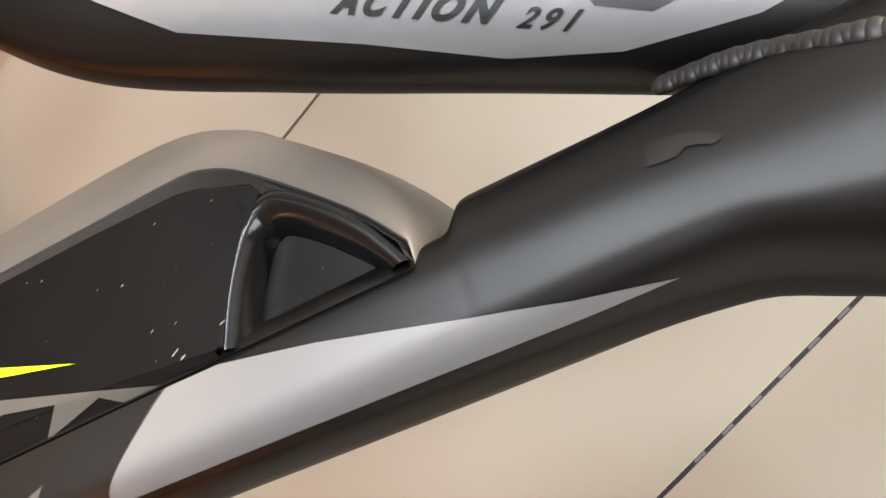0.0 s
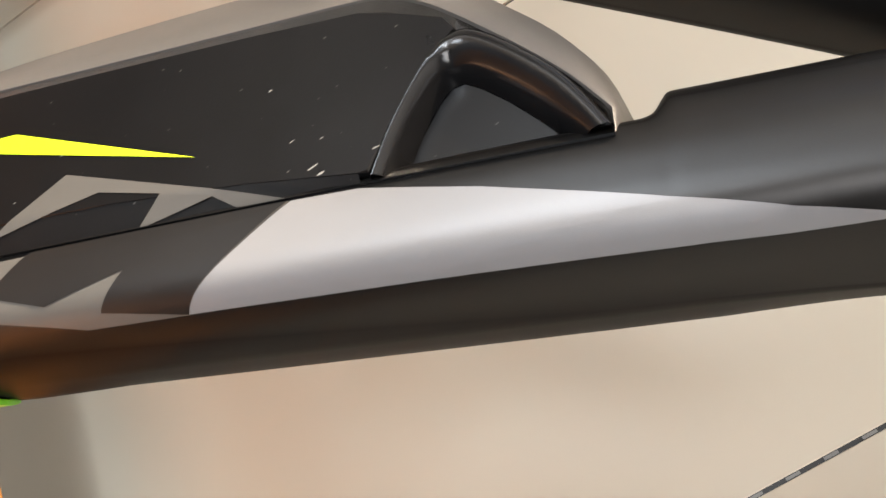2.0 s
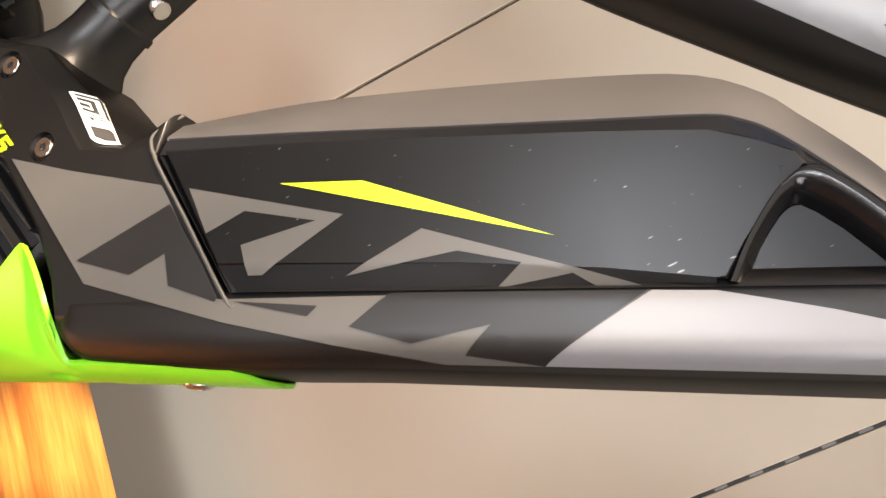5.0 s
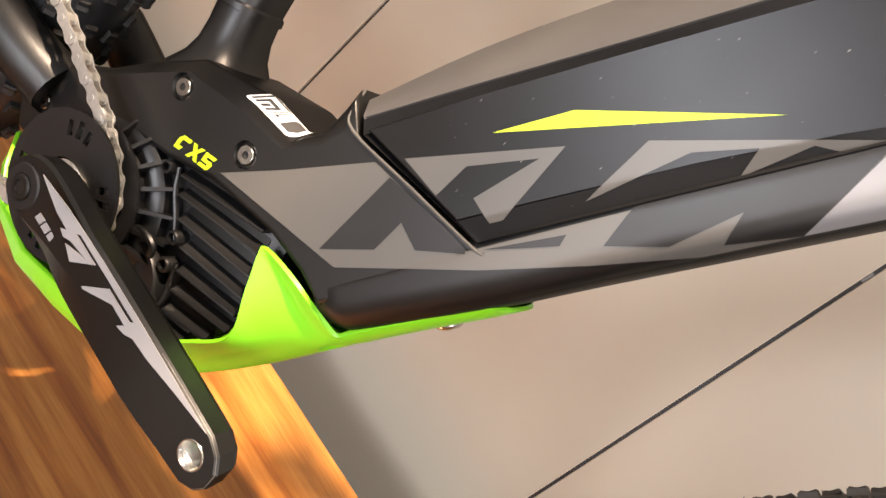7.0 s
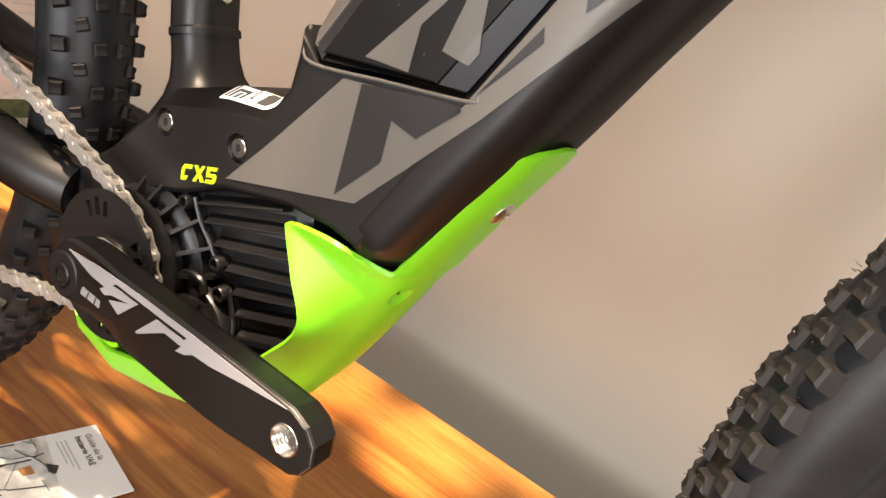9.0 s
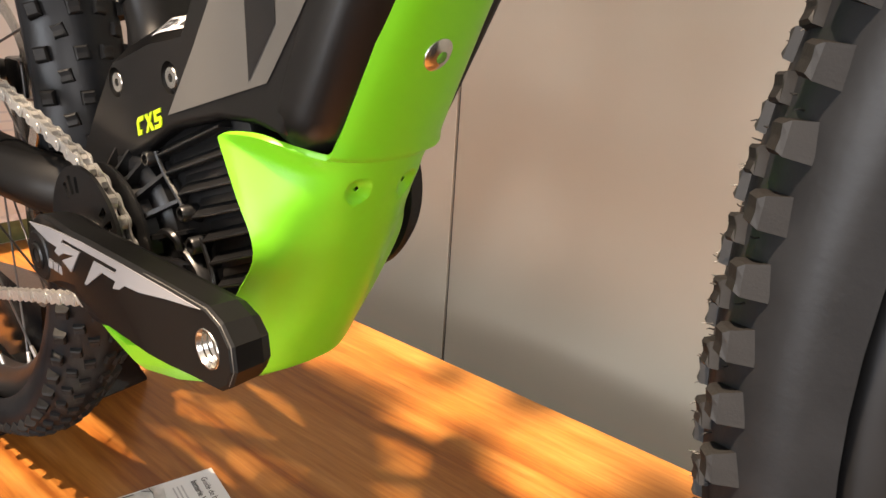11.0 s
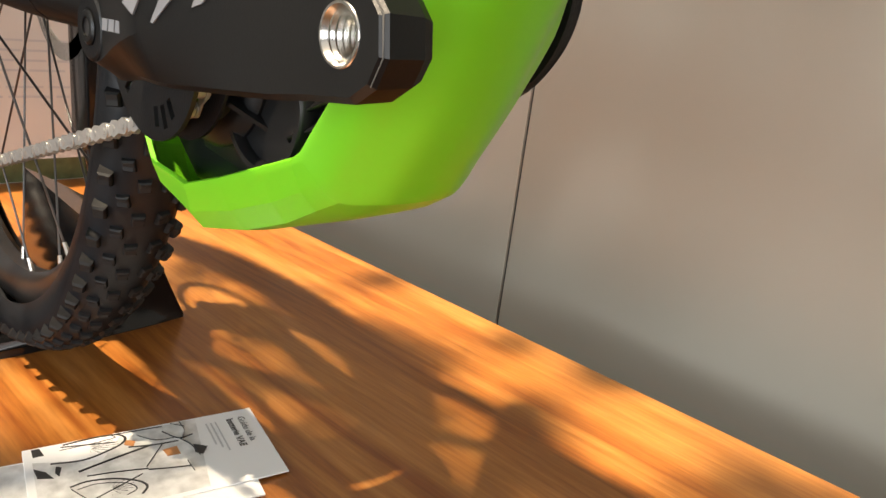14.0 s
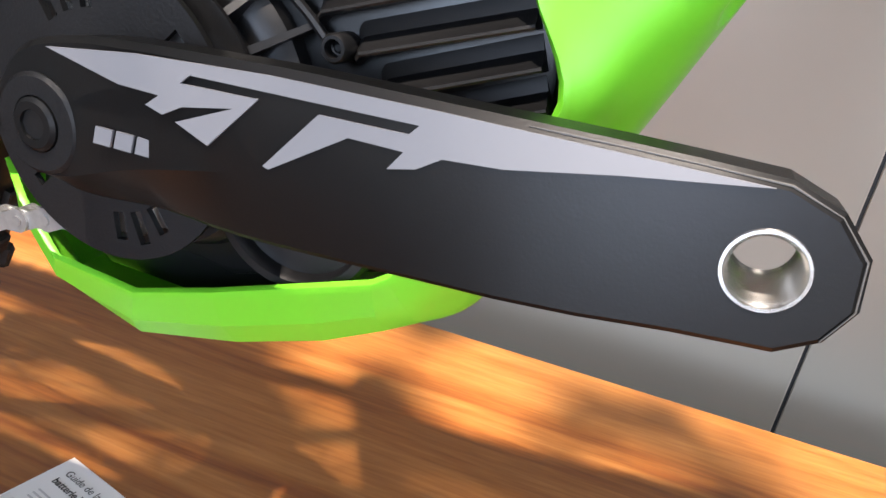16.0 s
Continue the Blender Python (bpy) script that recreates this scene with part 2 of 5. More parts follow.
def prism(outline, y0, y1, bevel=0.0, segments=3, back=True):
    """An outline in x and z, extruded from y0 to y1, with both rims rounded."""
    bm = bmesh.new()
    a = [bm.verts.new((x, y0, z)) for x, z in outline]
    b = [bm.verts.new((x, y1, z)) for x, z in outline]
    n = len(a)
    rim = []
    f0, f1 = bm.faces.new(a), bm.faces.new(b[::-1])
    for i in range(n):
        bm.faces.new((a[i], b[i], b[(i + 1) % n], a[(i + 1) % n]))
    if bevel:
        rim = list(f0.edges) + (list(f1.edges) if back else [])
        bmesh.ops.bevel(bm, geom=rim, offset=bevel, segments=segments, profile=0.5, affect="EDGES", clamp_overlap=True)
    return bm


def loft(rings, caps=True, bm=None):
    bm = bm or bmesh.new()
    rows = [[bm.verts.new(p) for p in ring] for ring in rings]
    n = len(rows[0])
    for r0, r1 in zip(rows, rows[1:]):
        for i in range(n):
            bm.faces.new((r0[i], r0[(i + 1) % n], r1[(i + 1) % n], r1[i]))
    if caps:
        bm.faces.new(rows[0][::-1])
        bm.faces.new(rows[-1])
    return bm


def sweep(path, radius, sides=10, flat=1.0, bm=None, closed=False):
    """A round or flattened bar along a path of points; radius may be a list."""
    path = [Vector(p) for p in path]
    radii = radius if isinstance(radius, (list, tuple)) else [radius] * len(path)
    rings, up = [], None
    for i, p in enumerate(path):
        a, b = path[max(i - 1, 0)], path[min(i + 1, len(path) - 1)]
        if closed:
            a, b = path[i - 1], path[(i + 1) % len(path)]
        d = (b - a).normalized()
        ref = up if up is not None else (Vector((0, 1, 0)) if abs(d.y) < 0.9 else Vector((0, 0, 1)))
        s = d.cross(ref).normalized()
        up = s.cross(d).normalized()
        rings.append([p + (s * math.cos(t) + up * math.sin(t) * flat) * radii[i] for t in [2 * math.pi * k / sides for k in range(sides)]])
    if closed:
        rings.append(rings[0])
        bm = loft(rings, False, bm)
        bmesh.ops.remove_doubles(bm, verts=bm.verts, dist=1e-6)
        return bm
    return loft(rings, True, bm)


def lathe(profile, centre, seg=48, bm=None, start=0.0):
    """Pairs of radius and y, turned round an axis along y through centre (x, z)."""
    rings = [[(centre[0] + r * math.cos(start + 2 * math.pi * k / seg), y, centre[1] + r * math.sin(start + 2 * math.pi * k / seg)) for k in range(seg)] for r, y in profile]
    return loft(rings, False, bm)


def disc(centre, r, y0, y1, seg=40, bevel=0.0015, hole=0.0):
    if hole:
        return lathe([(hole, y0), (r - bevel, y0), (r, y0 + bevel), (r, y1 - bevel), (r - bevel, y1), (hole, y1), (hole, y0)], centre, seg)
    bm = lathe([(1e-5, y0), (r - bevel, y0), (r, y0 + bevel), (r, y1 - bevel), (r - bevel, y1), (1e-5, y1)], centre, seg)
    bmesh.ops.remove_doubles(bm, verts=bm.verts, dist=2e-5)
    return bm


def smooth_line(points, steps=6):
    """Catmull-Rom curve through points of any dimension."""
    pts = [np.array(p, float) for p in points]
    pts = [2 * pts[0] - pts[1]] + pts + [2 * pts[-1] - pts[-2]]
    out = []
    for i in range(1, len(pts) - 2):
        p0, p1, p2, p3 = pts[i - 1 : i + 3]
        for k in range(steps):
            t = k / steps
            out.append(0.5 * (2 * p1 + (p2 - p0) * t + (2 * p0 - 5 * p1 + 4 * p2 - p3) * t * t + (3 * p1 - p0 - 3 * p2 + p3) * t**3))
    out.append(pts[-2])
    return [tuple(float(v) for v in p) for p in out]


def glide(xs, rows, at):
    """Monotone cubic through rows of numbers at the places xs, read at the place at."""
    i = max(0, min(len(xs) - 2, sum(1 for x in xs[1:] if x <= at)))
    out = []
    for c in range(len(rows[0])):
        d = [(rows[k + 1][c] - rows[k][c]) / (xs[k + 1] - xs[k]) for k in range(len(xs) - 1)]
        def slope(k):
            if k == 0 or k == len(xs) - 1:
                return d[0] if k == 0 else d[-1]
            return 0.0 if d[k - 1] * d[k] <= 0 else 2 * d[k - 1] * d[k] / (d[k - 1] + d[k])
        h = xs[i + 1] - xs[i]
        t = (at - xs[i]) / h
        out.append(rows[i][c] * (2 * t**3 - 3 * t**2 + 1) + slope(i) * h * (t**3 - 2 * t**2 + t) + rows[i + 1][c] * (3 * t**2 - 2 * t**3) + slope(i + 1) * h * (t**3 - t**2))
    return out


def cut_sheet(outline, step_u, step_v):
    """A flat outline in u and v, cut into a grid fine enough to bend."""
    bm = bmesh.new()
    f = bm.faces.new([bm.verts.new((u, v, 0)) for u, v in outline])
    bmesh.ops.triangulate(bm, faces=[f])
    us, vs = [u for u, _ in outline], [v for _, v in outline]
    for k in range(1, int((max(us) - min(us)) / step_u) + 1):
        bmesh.ops.bisect_plane(bm, geom=bm.verts[:] + bm.edges[:] + bm.faces[:], plane_co=(min(us) + k * step_u, 0, 0), plane_no=(1, 0, 0))
    for k in range(1, int((max(vs) - min(vs)) / step_v) + 1):
        bmesh.ops.bisect_plane(bm, geom=bm.verts[:] + bm.edges[:] + bm.faces[:], plane_co=(0, min(vs) + k * step_v, 0), plane_no=(0, 1, 0))
    return bm


def surface_of(*obs):
    """A tree of the faces of some objects, onto which film can be laid."""
    bm = bmesh.new()
    for ob in obs:
        bm.from_mesh(ob.data)
    tree = BVHTree.FromBMesh(bm)
    bm.free()
    return tree


def lay(bm, surface, way, off):
    """Press every point of a sheet along a direction onto a surface."""
    way = Vector(way).normalized()
    for v in bm.verts:
        hit = surface.ray_cast(v.co - way * 0.06, way)[0]
        hit = hit if hit is not None else surface.find_nearest(v.co)[0]
        v.co = hit - way * off
    return bm


def text(name, words, material, parent, m, size, bold=0.0, shear=0.0, depth=0.00012, align="LEFT", label="", spacing=1.0):
    cu = bpy.data.curves.new(name, "FONT")
    cu.body, cu.size, cu.extrude, cu.offset, cu.shear, cu.align_x, cu.space_character = words, size, depth, bold, shear, align, spacing
    cu.materials.append(material)
    ob = new(name, cu)
    ob.matrix_world = m
    if parent:
        ob.parent = parent
    return tagged(ob, label)


# ---- the slanted axes of the down tube ----
TILT = radians(65.0)
CT, ST = math.cos(TILT), math.sin(TILT)


def T(u, v, y=0.0):
    """u along the down tube from the foot of the battery, v across it towards the saddle."""
    return Vector((0.166 + u * CT - v * ST, y, 0.517 + u * ST + v * CT))


def TXZ(u, v):
    p = T(u, v)
    return (p.x, p.z)


# ---- structure: wall, floor, ceiling, room ----
WALL_Y = 0.68
JOINTS = [-1.83, -1.115, -0.40, 0.339, 1.055, 1.77]


def wall_panels():
    root = tagged(new("wall_north"), "beige laminated partition wall in tall panels", "wall", kind="structure")
    part("backing", box(-4.0, 3.2, WALL_Y + 0.018, WALL_Y + 0.12, -0.75, 2.1), M_JOINT, root)
    edges = [-4.0] + JOINTS + [3.2]
    for a, b in zip(edges, edges[1:]):
        part("panel", box(a + 0.0026, b - 0.0026, WALL_Y, WALL_Y + 0.016, -0.75, 2.1, 0.0012), M_WALL, root)
    for x in JOINTS:
        part("joint_lip", box(x - 0.0040, x - 0.0025, WALL_Y - 0.0004, WALL_Y + 0.012, -0.75, 2.1), M_JSTRIP, root)
        part("joint_filler", box(x - 0.0025, x + 0.0025, WALL_Y + 0.0042, WALL_Y + 0.0178, -0.75, 2.1), M_JOINT, root, smooth=0)
    # slotted shelf upright sunk in one joint: metal webs between the slots
    for k in range(28):
        z = 0.655 + 0.04375 * k
        part("upright_web", box(0.3374, 0.3406, WALL_Y + 0.0015, WALL_Y + 0.004, z, z + 0.016), M_ZINC, root, "grey metal web of a slotted upright" if k == 0 else "")


def plain_wall(name, bm, label, material):
    tagged(part(name, bm, material, None, smooth=0), label, "wall", kind="structure")


wall_panels()
tagged(part("floor", box(-4.2, 3.4, -3.6, 0.9, -0.80, -0.75), M_FLOOR, smooth=0), "dark grey floor covering of the show room", "floor", kind="structure")
tagged(part("ground", box(-40.0, 40.0, -60.0, 40.0, -0.95, -0.804), mat("grey_asphalt", (0.055, 0.053, 0.050), 0.85, vary=0.2, scale=3, bump=0.3, bump_scale=150), smooth=0), "unseen grey asphalt ground outside the room", "ground", kind="structure")


def ceiling():
    """Unseen flat ceiling with one large opening that bounds the sun, as one mesh."""
    bm = box(-4.2, 3.4, -0.34, 0.9, 2.1, 2.2)
    for x0, x1, y0, y1 in ((-4.2, -1.7, -3.6, -0.34), (0.25, 3.4, -3.6, -0.34), (-1.7, 0.25, -3.6, -1.12)):
        other = box(x0, x1, y0, y1, 2.1, 2.2)
        me = bpy.data.meshes.new("slab")
        other.to_mesh(me)
        other.free()
        bm.from_mesh(me)
        bpy.data.meshes.remove(me)
    tagged(part("ceiling", bm, M_CEIL, smooth=0), "unseen white ceiling, its roof opening cut to bound the sun", "ceiling", kind="structure")


ceiling()


def wall_with_opening(name, axis, at, a0, a1, w0, w1, z0, z1, label, material):
    """An unseen wall across x or y, with one large opening for added lamps."""
    root = tagged(new(name), label, "wall", kind="structure")
    for lo, hi, b, t in ((a0, w0, -0.75, 2.1), (w1, a1, -0.75, 2.1), (w0, w1, -0.75, z0), (w0, w1, z1, 2.1)):
        if hi - lo > 0.01 and t - b > 0.01:
            bm = box(at - 0.1, at, lo, hi, b, t) if axis == "x" else box(lo, hi, at - 0.1, at, b, t)
            part("wall_section", bm, material, root, smooth=0)
    return root


wall_with_opening("wall_south", "y", -3.45, -4.0, 3.2, -2.22, 1.92, -0.72, 1.69, "unseen off-white wall, added with a wide opening for the fill lamps", M_ROOM)
wall_with_opening("wall_east", "x", 3.3, -3.45, 0.9, -3.4, -1.0, 0.0, 1.5, "unseen side wall, dark brown to keep reflections dark, with a lamp opening", M_DARKROOM)
plain_wall("wall_west", box(-4.1, -4.0, -3.45, 0.8, -0.75, 2.1), "unseen side wall, off-white to bounce light", M_ROOM)


# ---- wooden display table ----
def table():
    root = tagged(new("display_table"), "orange-brown varnished wooden display table top", "table")
    turn = pose(0, 0, 0, 0, 0, 3.2)
    ob = part("tabletop", box(-1.6, 1.35, -0.62, 0.487, -0.035, 0.0, 0.0015, 2), M_WOOD, root, smooth=0)
    ob.matrix_local = turn
    for x in (-1.45, 1.2):
        for yy in (0.38, -0.52):
            ob = part("leg", box(x - 0.035, x + 0.035, yy - 0.035, yy + 0.035, -0.75, -0.036, 0.004), M_WOOD, root)
            ob.matrix_local = turn


table()


# ---- the bicycle ----
bike = thing("electric_mountain_bike", "matt black and lime green electric mountain bike with grey lettering shapes", "bicycle")


def belly(u):
    """How square the tube's lower half is: boxy along the battery, round at the head."""
    return float(np.interp(u, (-0.09, -0.02, 0.03, 0.31, 0.38), (2.8, 3.2, 3.6, 3.5, 3.2)))


def middle(u, lo, hi):
    """Height of the tube's widest line."""
    f = max(0.0, min(1.0, (u - 0.29) / 0.10))
    f = f * f * (3 - 2 * f)
    return lo + 0.0215 * (1 - f) + (hi - lo) / 2 * f


def section(u, lo, hi, half, power, rise, n=72):
    ring = []
    mid = middle(u, lo, hi)
    keel = float(np.interp(u, (0.005, 0.05, 0.14, 0.27, 0.33, 0.42), (0.0, 0.0016, 0.0020, 0.0026, 0.0075, 0.0110)))
    for k in range(n):
        a = 2 * math.pi * k / n
        c, s = math.cos(a), math.sin(a)
        p = power if s > 0 else belly(u)
        r = (abs(c) ** p + abs(s) ** p) ** (-1 / p)
        c, s = c * r, s * r
        y = half * c
        v = mid + (hi - mid) * s + rise * s**3 if s > 0 else mid + (mid - lo - keel) * s - keel * (1 - abs(c))
        ring.append(T(u, v, y))
    return ring


# down tube: tray under the battery, then the hooked lip and the swelling at the head
TUBE = [(-0.092, -0.0225, 0.0, 0.0385, 5, 0), (-0.079, -0.0280, 0.002, 0.0427, 5, 0), (-0.05, -0.0288, 0.003, 0.0429, 5, 0), (-0.03, -0.0292, 0.004, 0.0429, 5, 0), (0.0, -0.0296, 0.006, 0.0430, 5, 0), (0.05, -0.0292, 0.008, 0.0433, 4.5, 0), (0.12, -0.0294, 0.011, 0.0438, 3.6, 0),
        (0.20, -0.0297, 0.013, 0.0440, 3.2, 0), (0.243, -0.0298, 0.0135, 0.0436, 3.1, 0), (0.258, -0.0298, 0.0137, 0.0432, 3.0, 0), (0.2610, -0.0298, 0.0138, 0.0431, 3.0, 0.0013), (0.2635, -0.0298, 0.0139, 0.043, 3.0, 0.0068),
        (0.2655, -0.0298, 0.0140, 0.043, 3.0, 0.0099), (0.272, -0.0299, 0.0142, 0.0428, 2.9, 0.0102), (0.30, -0.0306, 0.0144, 0.0425, 2.8, 0.010), (0.325, -0.0326, 0.0155, 0.0425, 2.6, 0.0095)]
TUBE += [(0.345, -0.040, 0.018, 0.0435, 2.5, 0.008), (0.37, -0.051, 0.0215, 0.046, 2.4, 0.0055), (0.40, -0.062, 0.026, 0.049, 2.3, 0.002), (0.45, -0.075, 0.03, 0.052, 2.2, 0)]
TU, TR = [s[0] for s in TUBE], [s[1:] for s in TUBE]
tube_us = sorted(set([-0.092, -0.088, -0.084] + [round(-0.08 + 0.005 * k, 4) for k in range(107)] + [0.2585, 0.2595, 0.2605, 0.2615, 0.2625, 0.2635, 0.2645, 0.266, 0.2675]))
down_tube = part("down_tube", loft([section(u, *glide(TU, TR, u)) for u in tube_us]), M_BLACK, bike, smooth=50)

# motor cradle below it
SHELL = [(TXZ(-0.044, 0.089), TXZ(-0.0495, 0.0690)), (TXZ(-0.0465, 0.0655), 1), (TXZ(-0.001, 0.000), 1), (TXZ(0.03, -0.006), 2), (TXZ(0.03, -0.0100), 1), (TXZ(-0.05, -0.0100), 1), (TXZ(-0.0880, -0.0100), 4), ((0.127, 0.4330), 4), ((0.118, 0.434), 4),
         ((0.092, 0.432), 4), ((0.047, 0.420), 4), ((0.018, 0.404), 4), ((-0.012, 0.392), 4), ((-0.032, 0.372), 4), ((-0.040, 0.345), 4), ((-0.050, 0.325), 5), ((-0.078, 0.322), 6), ((-0.094, 0.340), 6), ((-0.090, 0.368), 6), ((-0.056, 0.399), 7),
         ((-0.038, 0.423), 8), ((-0.013, 0.452), 9), ((0.030, 0.470), 12), ((0.059, 0.474), 11), ((0.0705, 0.487), TXZ(-0.069, 0.066)), (TXZ(-0.0530, 0.0830), TXZ(-0.0535, 0.0680))]


def cradle_mesh():
    """The cast shell, its rim rounded a little below and broadly towards the seat tube."""
    n = len(SHELL)
    def row(a, side):
        ring = []
        for i, ((x, z), k) in enumerate(SHELL):
            p, q = SHELL[i - 1][0], SHELL[(i + 1) % n][0]
            t = Vector((q[0] - p[0], q[1] - p[1])).normalized()
            f = 1 - math.sin(a)
            if isinstance(k, tuple):
                ring.append((x + (k[0] - x) * f, side * (0.0425 - 0.0125 * (1 - math.cos(a))), z + (k[1] - z) * f))
            else:
                g = 1 - math.cos(a)
                if k >= 7:
                    f, g = 1 - a / (math.pi / 2), 1.15 * a / (math.pi / 2)
                d = k * 0.001 * f
                ring.append((x + t.y * d, side * (0.0425 - 0.0011 * k * g), z - t.x * d))
        return ring
    steps = [math.pi / 2 * k / 6 for k in range(7)]
    return loft([row(a, -1) for a in steps] + [row(a, 1) for a in steps[::-1]])


cradle = part("motor_cradle", cradle_mesh(), M_BLACK, bike, smooth=40)
BOLTS = ((-0.0052, 0.4358), (0.0508, 0.4450), (-0.073, 0.350))
drills = []
for bx, bz in BOLTS:
    hole = part("bore", disc((bx, bz), 0.0076, -0.060, -0.0388, 32, 0.0004), M_BLACK)
    way_in = cradle.modifiers.new("bore", "BOOLEAN")
    way_in.operation, way_in.object, way_in.solver = "DIFFERENCE", hole, "EXACT"
    drills.append(hole)
bpy.context.view_layer.update()
bored = bpy.data.meshes.new_from_object(cradle.evaluated_get(bpy.context.evaluated_depsgraph_get()))
cradle.modifiers.clear()
cradle.data = bored
cradle.data.set_sharp_from_angle(angle=radians(40))
for hole in drills:
    bpy.data.objects.remove(hole)
even(cradle)

# seat tube flaring into the cradle
seat = [((-0.020, 0.0, 0.436), 0.030, 0.034), ((-0.0245, 0.0, 0.445), 0.0215, 0.0260), ((-0.0285, 0.0, 0.453), 0.0176, 0.0215), ((-0.0330, 0.0, 0.463), 0.0162, 0.0193), ((-0.0395, 0.0, 0.480), 0.0160, 0.0188), ((-0.048, 0.0, 0.515), 0.0163, 0.0186),
        ((-0.086, 0.0, 0.62), 0.0163, 0.0186), ((-0.112, 0.0, 0.70), 0.0163, 0.0186), ((-0.15, 0, 0.80), 0.0163, 0.0186)]


def oval_loft(stations, n=48, power=2.0):
    rings = []
    for i, (c, a, b) in enumerate(stations):
        p, q = Vector(stations[max(i - 1, 0)][0]), Vector(stations[min(i + 1, len(stations) - 1)][0])
        d = (q - p).normalized()
        s = d.cross(Vector((0, 1, 0))).normalized()
        turn = [(math.cos(2 * math.pi * k / n), math.sin(2 * math.pi * k / n)) for k in range(n)]
        rings.append([Vector(c) + s * a * math.copysign(abs(cc) ** (2 / power), cc) + Vector((0, b, 0)) * math.copysign(abs(ss) ** (2 / power), ss) for cc, ss in turn])
    return loft(rings)


seat_tube = part("seat_tube", oval_loft(seat, power=2.5), M_BLACK, bike, smooth=50)

part("collar", oval_loft([((-0.0372, 0, 0.4745), 0.0163, 0.0193), ((-0.0374, 0, 0.4750), 0.0172, 0.0202), ((-0.0386, 0, 0.4785), 0.0171, 0.0200), ((-0.0390, 0, 0.4795), 0.0160, 0.0188)], power=2.5), M_BLACK, bike, "raised collar at the foot of the seat tube", smooth=30)

# top tube with pale side band
top_line = smooth_line([(-0.115, 0.675), (-0.03, 0.687), (0.05, 0.7145), (0.14, 0.7725), (0.22, 0.8280), (0.31, 0.889), (0.40, 0.948)], 12)
top_tube = part("top_tube", oval_loft([((x, 0, z), 0.033 - 0.004 * i / len(top_line), 0.0275) for i, (x, z) in enumerate(top_line)], power=2.6), M_BLACK, bike, smooth=60)
head = [((0.45, 0, 0.76), 0.033, 0.033), ((0.435, 0, 0.80), 0.031, 0.031), ((0.395, 0, 0.89), 0.030, 0.030), ((0.385, 0, 0.915), 0.032, 0.032)]
part("head_tube", oval_loft(head), M_BLACK, bike)

# weld beads where the top tube meets the down tube
bead_mat = mat("welded_paint", (0.022, 0.020, 0.019), 0.42, vary=0.2)
bead_data = None
weld = smooth_line([(0.2800, -0.0190, 0.8240), (0.2866, -0.0235, 0.8313), (0.2925, -0.0266, 0.8375), (0.2996, -0.0300, 0.8434), (0.3075, -0.0352, 0.8482), (0.3158, -0.0398, 0.8540), (0.3300, -0.0425, 0.8640), (0.3500, -0.0430, 0.8790)], 5)
for k, (a, b) in enumerate(zip(weld, weld[1:])):
    if bead_data is None:
        bm = bmesh.new()
        bmesh.ops.create_uvsphere(bm, u_segments=12, v_segments=8, radius=0.0036)
        ob = part("weld_bead", bm, bead_mat, bike, "rippled weld bead under paint")
        bead_data = ob.data
    else:
        ob = new("weld_bead", bead_data)
        ob.parent = bike
    turn = (Vector(b) - Vector(a)).to_track_quat("X", "Z")
    ob.matrix_local = Matrix.LocRotScale(a, turn, (0.92, 0.62, 0.86 + 0.08 * math.sin(2.1 * k)))

# ---- battery ----
battery = tagged(new("battery"), "black scratched plastic battery with graphite crown and carry handle")
battery.parent = bike
ridge = [(0.0020, 0.0015), (0.2525, 0.0015), (0.2520, 0.010), (0.243, 0.0215), (0.231, 0.0335), (0.217, 0.046), (0.205, 0.0555), (0.195, 0.0605), (0.184, 0.063), (0.147, 0.0645), (0.082, 0.0672), (0.02, 0.070), (-0.0425, 0.0722)]
crown = [(0.0035, 0.0015), (0.2545, 0.0015), (0.2545, 0.013), (0.2495, 0.0280), (0.2390, 0.0428), (0.2255, 0.0558), (0.2150, 0.0648), (0.2035, 0.0742), (0.182, 0.0832), (0.147, 0.0868), (0.082, 0.0885), (0.02, 0.0882), (-0.0425, 0.0830)]
face = [(-0.0052, 0.0130), (0.10, 0.0115), (0.150, 0.0085), (0.186, 0.0045), (0.1893, 0.0040), (0.1950, 0.0170), (0.2030, 0.0310), (0.2085, 0.0375), (0.2150, 0.0416), (0.2112, 0.0470), (0.2015, 0.0505), (0.1940, 0.0540), (0.185, 0.0560), (0.148, 0.0585), (0.084, 0.0615), (0.02, 0.0640), (-0.0400, 0.0655)]
grip_out = [(0.1893, 0.0030), (0.1950, 0.0170), (0.2030, 0.0310), (0.2085, 0.0378), (0.2130, 0.0412), (0.2195, 0.0408), (0.2310, 0.0320), (0.2430, 0.0195), (0.2525, 0.0040)]
grip_in = [(0.1950, 0.0030), (0.2008, 0.0170), (0.2062, 0.0262), (0.2098, 0.0300), (0.2135, 0.0308), (0.2185, 0.0278), (0.2255, 0.0222), (0.2335, 0.0143), (0.2425, 0.0040)]


def rounded(outline):
    """An outline whose free run is drawn as a smooth curve."""
    return outline[:2] + smooth_line(outline[2:], 3)


ridge, crown = rounded(ridge), rounded(crown)


